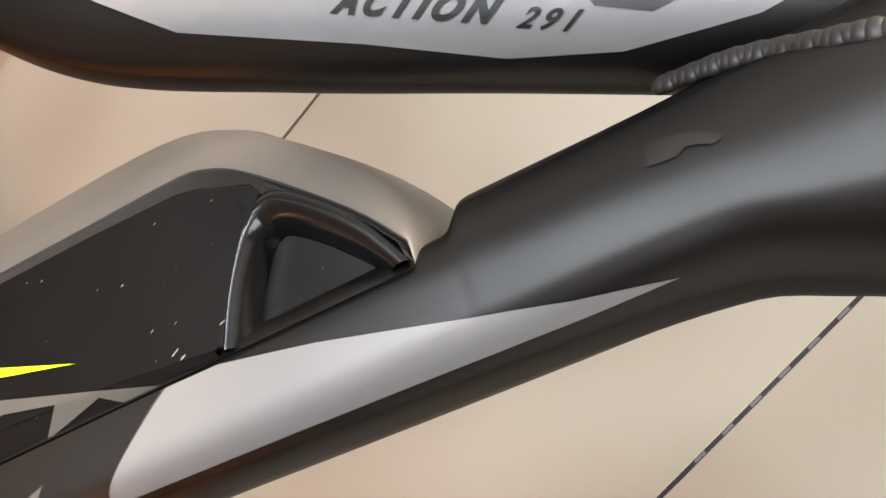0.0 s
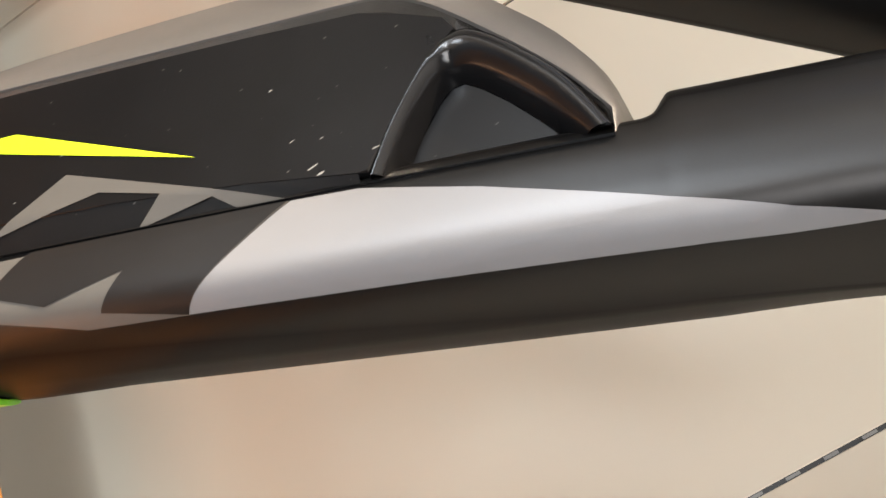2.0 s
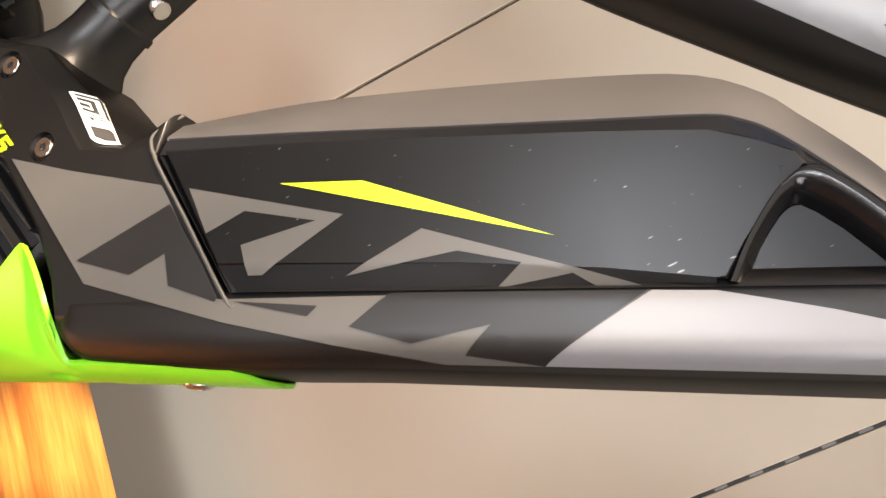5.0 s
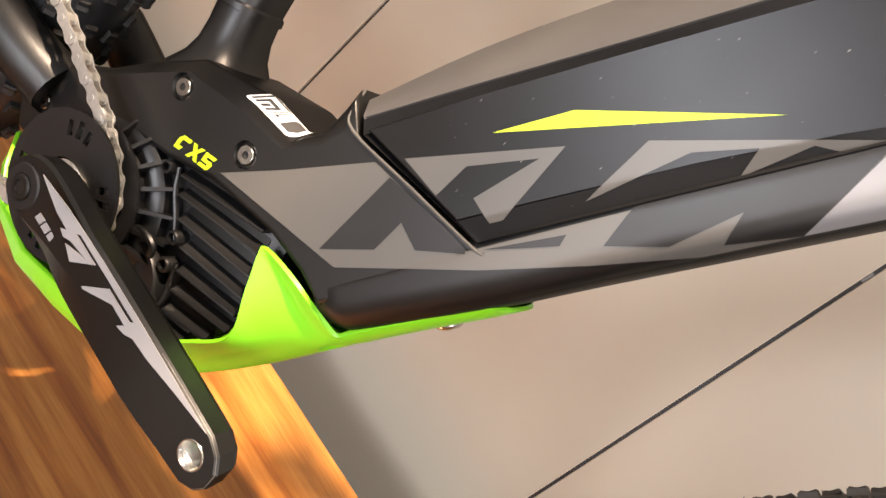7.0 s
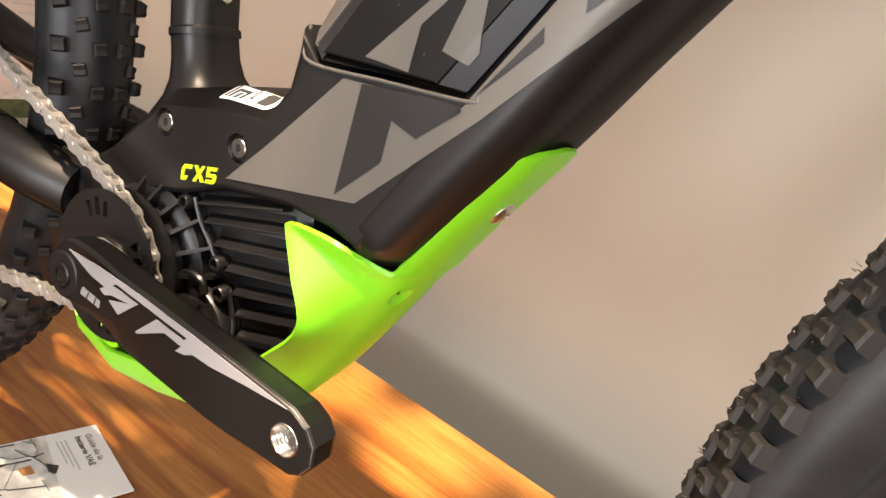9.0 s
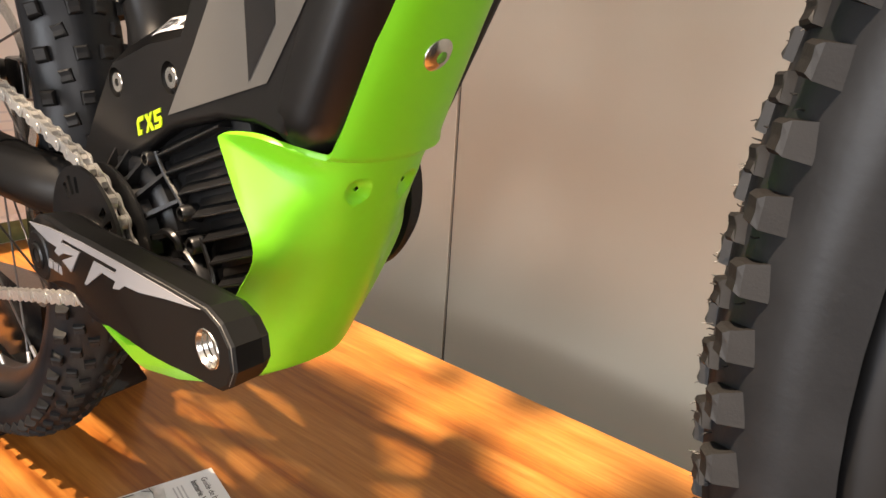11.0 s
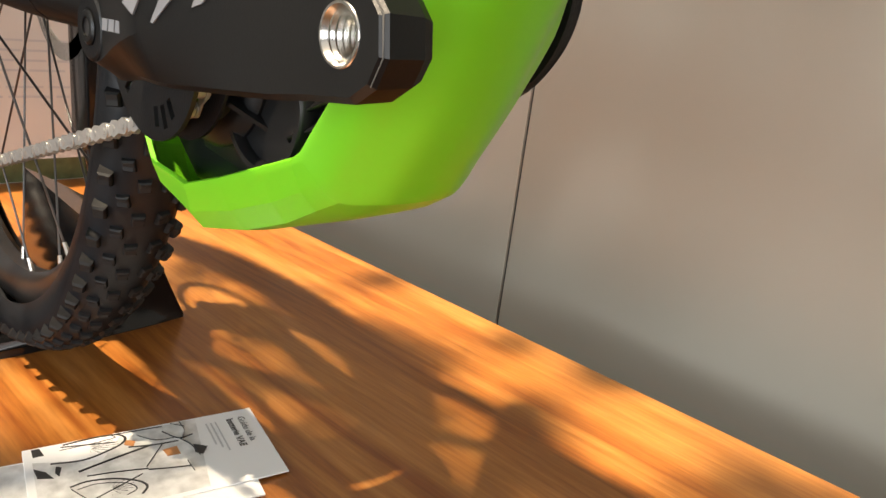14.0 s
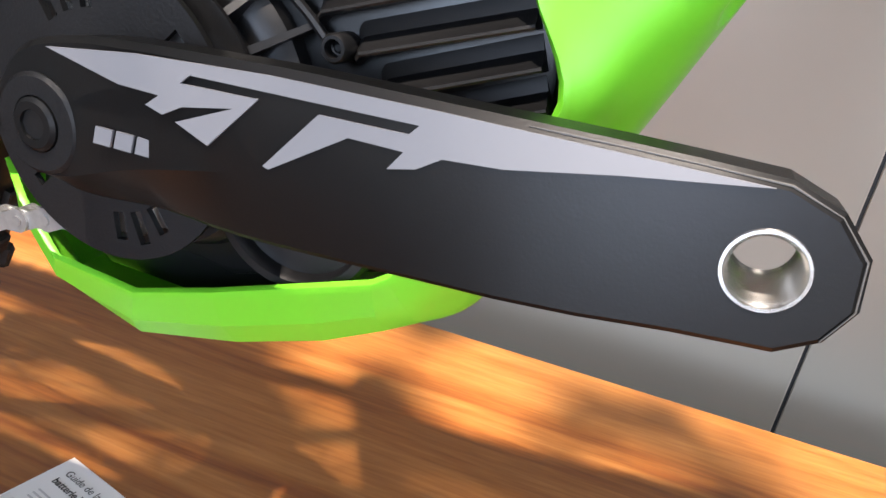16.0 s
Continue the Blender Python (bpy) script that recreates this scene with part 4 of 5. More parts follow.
bv.width, bv.segments, bv.limit_method, bv.angle_limit = 0.0011, 2, "ANGLE", radians(40)
cutters = []
out = Vector((0.93, 0.0, -0.37)).normalized()
plate = surface_of(guard)
for y in (-0.0155, 0.0165):
    bm = bmesh.new()
    bmesh.ops.create_uvsphere(bm, u_segments=28, v_segments=16, radius=0.0110)
    ob = part("dimple", bm, M_GREEN)
    ob.location = plate.ray_cast(Vector((0.1515, y, 0.4085)) + out * 0.05, -out)[0] + out * 0.0112
    cut = guard.modifiers.new("dimple", "BOOLEAN")
    cut.operation, cut.object, cut.solver = "DIFFERENCE", ob, "EXACT"
    cutters.append(ob)
bpy.context.view_layer.update()
pressed = bpy.data.meshes.new_from_object(guard.evaluated_get(bpy.context.evaluated_depsgraph_get()))
guard.modifiers.clear()
guard.data = pressed
for ob in cutters:
    bpy.data.objects.remove(ob)
b = part("bolt", lathe([(0.0088, 0.002), (0.0088, -0.0004), (0.0074, -0.0012), (0.0070, -0.0026), (0.0048, -0.0040), (0.0026, -0.0044), (0.0024, -0.0020), (1e-4, -0.0020)], (0, 0), 28), M_STEEL, guard, "bright round-headed bolt")
b.matrix_world = facing(T(-0.039, -0.0310), (0.906, 0, -0.423))

# ---- crank ----
crank = tagged(new("crank"), "black crank arm with pale printed shapes and open pedal thread")
crank.parent = bike
crank.location.y = -0.004
TOP = [(-0.0145, 0.361), (-0.006, 0.3720), (0.009, 0.3775), (0.034, 0.3810), (0.070, 0.3838), (0.107, 0.3850), (0.140, 0.3860)]
LOW = [(-0.0135, 0.343), (-0.006, 0.3375), (0.006, 0.3350), (0.034, 0.3395), (0.070, 0.3425), (0.107, 0.3470), (0.140, 0.3510)]
CREASE = [(-0.0150, 0.352), (-0.006, 0.3440), (0.006, 0.3420), (0.034, 0.3520), (0.070, 0.3610), (0.107, 0.3640), (0.140, 0.3660)]
TOP, LOW, CREASE = smooth_line(TOP, 4), smooth_line(LOW, 4), smooth_line(CREASE, 4)
END = [(0.155, 0.3863), (0.1685, 0.3864), (0.1775, 0.3832), (0.1835, 0.3768), (0.1848, 0.3675), (0.1813, 0.3605), (0.1745, 0.3560), (0.157, 0.3538)]
HOLE = (0.1687, 0.3706)


def arm_mesh():
    """Arm with a creased face and a through hole at the pedal end; rims chamfered."""
    bm = bmesh.new()
    def depth(x):
        return -0.0930 + 0.0065 * max(0.0, min(1.0, (0.055 - x) / 0.05))
    outline = TOP + END + LOW[::-1]
    n = len(outline)
    rows = []
    for y_off, k in ((0.0, 0.0016), (0.0018, 0.0), (0.0125, 0.0006), (0.0165, 0.0026), (0.0180, 0.0050)):
        row = []
        for i, p in enumerate(outline):
            t = (Vector(outline[(i + 1) % n]) - Vector(outline[i - 1])).normalized()
            turned = 0.0075 * max(0.0, min(1.0, (0.125 - p[0]) / 0.09)) if y_off < 0.01 and i >= len(TOP) + len(END) else 0.0
            row.append(bm.verts.new((p[0] + t.y * k, depth(p[0]) + y_off + turned, p[1] - t.x * k)))
        rows.append(row)
    for a, b in zip(rows, rows[1:]):
        for i in range(n):
            bm.faces.new((a[i], a[(i + 1) % n], b[(i + 1) % n], b[i]))
    f = rows[0]
    cr = [bm.verts.new((x, depth(x), z)) for x, z in CREASE]
    up, dn = f[: len(TOP)], f[len(TOP) + len(END) :][::-1]
    for i in range(len(TOP) - 1):
        bm.faces.new((up[i], up[i + 1], cr[i + 1], cr[i]))
        bm.faces.new((cr[i], cr[i + 1], dn[i + 1], dn[i]))
    bm.faces.new((up[0], cr[0], dn[0]))
    ends = {0: [up[-1]] + f[len(TOP) : len(TOP) + len(END)] + [dn[-1], cr[-1]], 3: rows[4]}
    rim = {}
    for key, y in ((0, -0.0930), (3, -0.0750)):
        hole = [bm.verts.new((HOLE[0] + 0.0068 * math.cos(2 * math.pi * k / 28), y, HOLE[1] + 0.0068 * math.sin(2 * math.pi * k / 28))) for k in range(28)]
        rim[key] = hole
        edges = []
        for l in (ends[key], hole):
            edges += [bm.edges.get((l[i], l[(i + 1) % len(l)])) or bm.edges.new((l[i], l[(i + 1) % len(l)])) for i in range(len(l))]
        bmesh.ops.triangle_fill(bm, use_beauty=True, use_dissolve=False, edges=edges)
    for i in range(28):
        bm.faces.new((rim[0][i], rim[0][(i + 1) % 28], rim[3][(i + 1) % 28], rim[3][i]))
    return bm


part("arm", arm_mesh(), M_CRANK, crank, smooth=17)
prof = [(0.0069, -0.0933)]
for k in range(9):
    prof += [(0.0065, -0.0928 + 0.002 * k), (0.0059, -0.0918 + 0.002 * k)]
part("thread", lathe(prof, HOLE, 28), M_STEEL, crank, "bright steel pedal thread")
part("thread_rim", lathe([(0.0076, -0.0930), (0.0074, -0.0933), (0.0068, -0.0933), (0.0064, -0.0926)], HOLE, 32), M_STEEL, crank, "chafed bright rim of the pedal hole")
part("axle_ring", lathe([(0.0128, -0.0855), (0.0128, -0.0872), (0.0118, -0.0880), (0.0072, -0.0880), (0.0066, -0.0868)], (0.001, 0.3545), 40), M_PLASTIC, crank)
ab = part("axle_bolt", lathe([(0.0068, -0.084), (0.0068, -0.0884), (0.0058, -0.0892), (0.0038, -0.0892), (0.0034, -0.082)], (0.001, 0.3545), 32), M_CRANK, crank)
part("socket", disc((0.001, 0.3545), 0.0040, -0.0885, -0.080, 8, 0.0002), M_MOTOR, ab)
CY = -0.0932
decal("pale_shape", [(0.0115, 0.3760), (0.036, 0.3795), (0.070, 0.3822), (0.107, 0.3835), (0.140, 0.3843), (0.166, 0.3848), (0.142, 0.3805), (0.121, 0.3760), (0.109, 0.3748), (0.104, 0.3715), (0.098, 0.3700), (0.101, 0.3742), (0.089, 0.3740), (0.0715, 0.3628), (0.070, 0.3632), (0.082, 0.3770), (0.1015, 0.3778), (0.1035, 0.3800), (0.051, 0.3780), (0.0485, 0.3758), (0.068, 0.3768), (0.0560, 0.3640), (0.0475, 0.3672), (0.0620, 0.3735), (0.049, 0.3708), (0.044, 0.3680), (0.0395, 0.3692), (0.043, 0.3720), (0.032, 0.3720)], M_CRANKDEC, CY, crank, uv=False, label="pale grey angular shapes")
for k, wide in enumerate((0.0050, 0.0050, 0.0056)):
    x0, z0 = 0.0218 + 0.0061 * k, 0.3556 + 0.0002 * k
    decal("small_mark", [(x0, z0), (x0 + wide, z0 + 0.0001), (x0 + wide + 0.0009, z0 + 0.0043), (x0 + 0.0009, z0 + 0.0042)], M_CRANKDEC, -0.0905, crank, uv=False)
# Glint along the crank's chamfer, put into colour as a thin pale line.
worn = TOP[22:] + END[:6]
glint_line = []
for i, p in enumerate(worn):
    t = (Vector(worn[min(i + 1, len(worn) - 1)]) - Vector(worn[max(i - 1, 0)])).normalized()
    glint_line.append((p[0] + t.y * 0.0008, -0.0923, p[1] - t.x * 0.0008))
part("edge_glint", sweep(glint_line, [0.00012 + 0.00016 * math.sin(1.9 * i) ** 2 for i in range(len(glint_line))], 6), M_GREY, crank, "pale line for the chamfer's glint")

# ---- chainring guard, sprocket and chain ----
RING = (-0.003, 0.352)


def ring_mesh():
    bm = bmesh.new()
    y0, y1 = -0.0665, -0.0645
    outer = [(RING[0] + 0.043 * math.cos(2 * math.pi * k / 56), RING[1] + 0.043 * math.sin(2 * math.pi * k / 56)) for k in range(56)]
    cuts = []
    for a0 in (20, 100, 200, 280):
        for k in range(3):
            a, r0, r1 = radians(a0 + 13 * k), 0.0285, 0.037 + 0.0015 * (k == 1)
            c, s = math.cos(a), math.sin(a)
            cuts.append([(RING[0] + c * r - s * w, RING[1] + s * r + c * w) for r, w in ((r0, -0.002), (r1, -0.002), (r1, 0.002), (r0, 0.002))])
    inner = [(RING[0] + 0.0165 * math.cos(2 * math.pi * k / 32), RING[1] + 0.0165 * math.sin(2 * math.pi * k / 32)) for k in range(32)]
    for y in (y0, y1):
        edges = []
        for l in [outer, inner] + cuts:
            vs = [bm.verts.new((x, y, z)) for x, z in l]
            edges += [bm.edges.new((vs[i], vs[(i + 1) % len(vs)])) for i in range(len(vs))]
        bmesh.ops.triangle_fill(bm, use_beauty=True, use_dissolve=False, edges=edges)
    for l in [outer, inner] + cuts:
        a = [bm.verts.new((x, y0, z)) for x, z in l]
        b = [bm.verts.new((x, y1, z)) for x, z in l]
        for i in range(len(l)):
            j = (i + 1) % len(l)
            bm.faces.new((a[i], a[j], b[j], b[i]))
    bmesh.ops.remove_doubles(bm, verts=bm.verts, dist=1e-6)
    return bm


part("chain_guard", ring_mesh(), M_PLASTIC, bike, "slotted black chain guard disc", smooth=30)
part("chain_guard", lathe([(0.040, -0.0505), (0.043, -0.0515), (0.043, -0.0530), (0.036, -0.0535), (0.020, -0.0535)], RING, 56), M_PLASTIC, bike)
part("spindle", lathe([(0.017, -0.050), (0.0165, -0.068), (0.014, -0.070), (0.012, -0.076), (0.010, -0.080)], (0.0, 0.3535), 36), M_STEEL, bike, "bright steel crank spindle")
prof = []
for k in range(15 * 4):
    r = (0.0305, 0.034, 0.034, 0.0305)[k % 4]
    a = 2 * math.pi * k / 60
    prof.append((RING[0] + r * math.cos(a), RING[1] + r * math.sin(a)))
part("sprocket", prism(prof, -0.0600, -0.0580, 0.0), M_STEEL, bike, smooth=20)


def link_mesh(wide):
    """One chain link in the x-z plane: two waisted plates and its two rollers."""
    bm = bmesh.new()
    w = 0.0031 if wide else 0.0022
    shape = []
    for k in range(9):
        a = math.pi / 2 + math.pi * k / 8
        shape.append((-0.00635 + 0.0041 * math.cos(a), 0.0041 * math.sin(a)))
    shape.append((0, -0.0028))
    for k in range(9):
        a = -math.pi / 2 + math.pi * k / 8
        shape.append((0.00635 + 0.0041 * math.cos(a), 0.0041 * math.sin(a)))
    shape.append((0, 0.0028))
    for y in (-w, w):
        vs = [[bm.verts.new((x, y + d, z)) for x, z in shape] for d in (-0.00045, 0.00045)]
        n = len(shape)
        bm.faces.new(vs[0])
        bm.faces.new(vs[1][::-1])
        for i in range(n):
            bm.faces.new((vs[0][i], vs[1][i], vs[1][(i + 1) % n], vs[0][(i + 1) % n]))
    if wide:
        for x in (-0.00635, 0.00635):
            for r, h in ((0.0038, 0.0016), (0.0018, 0.0040)):
                rows = [[bm.verts.new((x + r * math.cos(2 * math.pi * k / 8), y, r * math.sin(2 * math.pi * k / 8))) for k in range(8)] for y in (-h, h)]
                for i in range(8):
                    bm.faces.new((rows[0][i], rows[0][(i + 1) % 8], rows[1][(i + 1) % 8], rows[1][i]))
                bm.faces.new(rows[0][::-1])
                bm.faces.new(rows[1])
    return bm


chain = tagged(new("chain"), "bright nickel roller chain with grey pins")
chain.parent = bike
LINKS = []
for wide in (True, False):
    ob = part("link", link_mesh(wide), M_CHAIN, chain, smooth=30)
    LINKS.append(ob.data)
    bpy.data.objects.remove(ob)
# upper run from the cassette, round the sprocket, lower run to the derailleur
wrap = [(RING[0] + max(0.033, 0.0405 - 0.011 * abs(a - radians(103))) * math.cos(a), RING[1] + max(0.033, 0.0405 - 0.011 * abs(a - radians(103))) * math.sin(a)) for a in [radians(103 - 15 * k) for k in range(13)]]
upper = [(-0.45, 0.487), (-0.010, 0.3935)]
lower = [(-0.024, 0.3125), (-0.43, 0.186)]
run = [upper[0], upper[1]] + wrap[:] + [lower[0], lower[1]]
chain_pts = [Vector((x, 0, z)) for x, z in run]
dist, acc = [0.0], 0.0
for a, b in zip(chain_pts, chain_pts[1:]):
    acc += (b - a).length
    dist.append(acc)


def along(s):
    for i in range(len(dist) - 1):
        if s <= dist[i + 1]:
            f = (s - dist[i]) / max(1e-9, dist[i + 1] - dist[i])
            return chain_pts[i].lerp(chain_pts[i + 1], f)
    return chain_pts[-1]


n_links = int(acc / 0.0127)
for k in range(n_links):
    a, b = along(k * 0.0127), along((k + 1) * 0.0127)
    d = b - a
    ob = new("link", LINKS[k % 2])
    ob.parent = chain
    c = (a + b) / 2
    ob.matrix_local = Matrix.LocRotScale((c.x, -0.0590, c.z), Euler((0, -math.atan2(d.z, d.x), 0)), None)

# ---- chain stay ----
stay = smooth_line([(-0.075, -0.036, 0.360), (-0.11, -0.047, 0.361), (-0.18, -0.056, 0.363), (-0.30, -0.064, 0.368), (-0.455, -0.070, 0.374)], 4)
part("chain_stay", sweep(stay, [0.019] * 8 + [0.016] * (len(stay) - 8), 16), M_BLACK, bike)
part("stay_sleeve", sweep(smooth_line([(-0.150, -0.0525, 0.3622), (-0.22, -0.0585, 0.3645), (-0.34, -0.0655, 0.3695)], 4), 0.0198, 16), M_PLASTIC, bike, "black rubber chain stay sleeve")
part("chain_stay", sweep([(x, -y, z) for x, y, z in stay], [0.019] * 8 + [0.016] * (len(stay) - 8), 16), M_BLACK, bike)
for s in (-1, 1):
    part("seat_stay", sweep(smooth_line([(-0.455, s * 0.070, 0.384), (-0.33, s * 0.060, 0.50), (-0.18, s * 0.046, 0.63), (-0.10, s * 0.02, 0.69)], 4), 0.011, 12), M_BLACK, bike)


# ---- wheels ----
def wheel(name, cx, cz, label, turn=0.0, steer=0.0, side=0.0):
    root = tagged(new(name), label)
    root.parent = bike
    root.matrix_local = Matrix.LocRotScale((cx, side, cz), Euler((0, 0, radians(steer))), None)
    R, W = 0.362, 0.0300
    prof = []
    for k in range(15):
        a = radians(-122 + 244 * k / 14)
        prof.append((R - 0.0285 + 0.0285 * math.cos(a), W * math.sin(a) if abs(a) < 1.57 else W * math.sin(a)))
    bm = lathe(prof, (0, 0), 120)
    part("tyre", bm, M_RUBBER, root, "black knobbly tyre with dusty sidewall", smooth=60)
    part("rim", lathe([(0.324, -0.015), (0.317, -0.0165), (0.302, -0.0140), (0.294, -0.006), (0.294, 0.006), (0.302, 0.0140), (0.317, 0.0165), (0.324, 0.015)], (0, 0), 96), M_RIM, root, "black anodised rim")
    part("hub", lathe([(0.010, -0.065), (0.012, -0.055), (0.028, -0.036), (0.030, -0.033), (0.016, -0.029), (0.014, 0.0), (0.016, 0.029), (0.030, 0.033), (0.028, 0.036), (0.012, 0.055), (0.010, 0.065)], (0, 0), 32), M_RIM, root, "black wheel hub")
    n = 32
    for k in range(n):
        a = 2 * math.pi * k / n + turn
        flange = -1 if k % 2 else 1
        lead = radians(62) * (1 if (k // 2) % 2 else -1)
        h = Vector((0.028 * math.cos(a + lead), flange * 0.033, 0.028 * math.sin(a + lead)))
        e = Vector((0.295 * math.cos(a), flange * 0.004, 0.295 * math.sin(a)))
        sp = part("spoke", sweep([h, e], 0.0010, 6), M_SPOKE, root)
        part("nipple", sweep([e, e + (h - e).normalized() * 0.013], [0.0022, 0.0019], 6), M_STEEL, root)
    return root, R, W


def knob_mesh(lx, ly, h, sipe=0.28):
    """One tread block: tapered, with a sipe across its top."""
    bm = bmesh.new()
    def ring(sx, sy, z):
        return [bm.verts.new((x * sx, y * sy, z)) for x, y in ((-1, -1), (-0.12, -1), (0.12, -1), (1, -1), (1, 1), (0.12, 1), (-0.12, 1), (-1, 1))]
    a, c, b = ring(lx, ly, -0.004), ring(lx * 0.84, ly * 0.86, h * 0.72), ring(lx * 0.62, ly * 0.64, h)
    for i in (1, 2, 5, 6):
        b[i].co.z -= h * sipe
    for low, high in ((a, c), (c, b)):
        for i in range(8):
            bm.faces.new((low[i], low[(i + 1) % 8], high[(i + 1) % 8], high[i]))
    bm.faces.new((b[0], b[1], b[6], b[7]))
    bm.faces.new((b[1], b[2], b[5], b[6]))
    bm.faces.new((b[2], b[3], b[4], b[5]))
    return bm


KNOBS = []
for lx, ly, h in ((0.0062, 0.0058, 0.0036), (0.0058, 0.0056, 0.0036), (0.0066, 0.0062, 0.0072), (0.0040, 0.0036, 0.0022)):
    ob = part("knob", knob_mesh(lx, ly, h, 0.06 if h > 0.007 else 0.22), M_KNOB, bike, smooth=0)
    KNOBS.append(ob.data)
    bpy.data.objects.remove(ob)


def tread(root, R, W, rows, near, a0=0.0, size=1.0):
    """Knobs in staggered rows; those on the near arc are single parts, the rest of the tread is one mesh."""
    rnd = random.Random(7)
    rest = bmesh.new()
    for r in range(rows):
        a = a0 + 2 * math.pi * r / rows
        if r % 2 == 0:
            places = ((-15, 0, 6), (15, 0, -6), (-61, 2, 8), (61, 2, -8))
        else:
            places = ((-36, 1, 14), (36, 1, -14))
        away = abs((a - near + math.pi) % (2 * math.pi) - math.pi)
        for phi, kind, tw in places:
            p = radians(phi)
            rad = R - 0.0285 + 0.0285 * math.cos(p)
            m = Matrix.Rotation(-a, 4, "Y") @ Matrix.Translation((rad, W * math.sin(p), 0)) @ Matrix.Rotation(p * (0.62 if kind == 2 else 1.0), 4, "Z") @ Matrix.Rotation(radians(90), 4, "Y") @ Matrix.Rotation(radians(tw + rnd.uniform(-3, 3)), 4, "Z") @ Matrix.Scale(size, 4)
            if away < radians(58):
                ob = new("knob", KNOBS[kind])
                ob.parent = root
                ob.matrix_local = m
            else:
                n0 = len(rest.verts)
                rest.from_mesh(KNOBS[kind])
                rest.verts.ensure_lookup_table()
                for v in rest.verts[n0:]:
                    v.co = m @ v.co
    tagged(part("tread", rest, M_KNOB, root, smooth=0), kind="stuff")


def moulding_hair(root, R, W, near):
    """Thin moulding hairs that stand off the new tread."""
    rnd = random.Random(11)
    bm = bmesh.new()
    for k in range(320):
        a = near + radians(rnd.uniform(-50, 50))
        p = radians(rnd.choice((-60, -52, -38, -34, -18, -12, 12)) + rnd.uniform(-5, 5))
        rad = R - 0.0285 + 0.0285 * math.cos(p) + 0.001
        m = Matrix.Rotation(-a, 4, "Y") @ Matrix.Translation((rad, W * math.sin(p), 0)) @ Matrix.Rotation(p, 4, "Z")
        h = rnd.uniform(0.0014, 0.0036)
        pts = [m @ Vector((0, 0, 0)), m @ Vector((h * 0.6, rnd.uniform(-1, 1) * 0.0002, rnd.uniform(-1, 1) * 0.0003)), m @ Vector((h, rnd.uniform(-1, 1) * 0.0004, rnd.uniform(-1, 1) * 0.0006))]
        sweep(pts, [0.00028, 0.00022, 0.00012], 4, bm=bm)
    tagged(part("moulding_hair", bm, M_PLASTIC, root, "fine rubber moulding hairs", smooth=0), kind="stuff")


rear, R0, W0 = wheel("rear_wheel", -0.468, 0.384, "rear wheel with black knobbly tyre and dark spokes", turn=0.05, side=-0.007)
tread(rear, R0, W0, 164, 0.0, 0.0, 0.80)
front, R0, W0 = wheel("front_wheel", 0.666, 0.415, "front wheel with black knobbly tyre and dark spokes", turn=0.02)
tread(front, R0, W0, 236, math.pi, 0.02, 0.78)
moulding_hair(front, R0, W0, math.pi)

# ---- rear brake disc, cassette, derailleur ----
part("brake_disc", lathe([(0.090, 0.046), (0.090, 0.048), (0.074, 0.048), (0.074, 0.046), (0.090, 0.046)], (-0.467, 0.372), 60), M_STEEL, bike, "steel brake disc")
for r, y in ((0.098, -0.034), (0.085, -0.038), (0.072, -0.042), (0.06, -0.046), (0.05, -0.050), (0.04, -0.054), (0.03, -0.058)):
    prof = []
    n = int(r * 520)
    for k in range(n * 2):
        rr = r if k % 2 else r - 0.004
        prof.append((-0.467 + rr * math.cos(math.pi * k / n), 0.372 + rr * math.sin(math.pi * k / n)))
    part("cassette_cog", prism(prof, y, y + 0.0018), M_STEEL, bike, smooth=0)
part("derailleur_cage", prism([(-0.475, 0.285), (-0.455, 0.290), (-0.428, 0.205), (-0.415, 0.178), (-0.430, 0.165), (-0.448, 0.180)], -0.066, -0.063, 0.0008, 1), M_PLASTIC, bike)
part("derailleur_body", sweep([(-0.467, -0.070, 0.345), (-0.480, -0.074, 0.310), (-0.470, -0.068, 0.285)], [0.013, 0.015, 0.012], 12), M_PLASTIC, bike, "black rear derailleur")
for x, z in ((-0.462, 0.278), (-0.432, 0.186)):
    part("jockey_wheel", disc((x, z), 0.0185, -0.062, -0.056, 24), M_PLASTIC, bike)

# ---- display stand under the rear wheel ----
stand = thing("display_stand", "black plastic wheel stand with splayed foot on the table", "bike stand")


def foot_ring(y, front, top, height, back, fold):
    """Cross-section of the pressed foot: a thin lip, a folded-in front, a sloping top."""
    return [(-0.60, y, 0.0), (front, y, 0.0), (front - 0.001, y, min(0.005, height * 0.5)), (front - 0.35 * fold, y, min(0.008, height * 0.6)), (front + (top - front) * 0.35 - fold, y, height * 0.42), (front + (top - front) * 0.7 - fold * 0.7, y, height * 0.7), (top, y, height), (-0.58, y, back)]


foot = loft([foot_ring(*f) for f in ((-0.17, -0.428, -0.43, 0.006, 0.012, 0.0), (-0.046, -0.427, -0.430, 0.030, 0.050, 0.004), (-0.044, -0.426, -0.430, 0.015, 0.015, 0.0), (0.034, -0.424, -0.428, 0.015, 0.015, 0.0), (0.036, -0.424, -0.410, 0.145, 0.150, 0.020),
                                     (0.070, -0.426, -0.408, 0.125, 0.130, 0.022), (0.100, -0.428, -0.405, 0.106, 0.110, 0.019), (0.118, -0.4295, -0.412, 0.078, 0.082, 0.010), (0.130, -0.431, -0.422, 0.054, 0.060, 0.006), (0.144, -0.433, -0.429, 0.024, 0.034, 0.003), (0.154, -0.4345, -0.4345, 0.004, 0.012, 0.0))])
part("base", foot, M_GLOSSY, stand, "glossy black splayed base with a folded front", smooth=50)
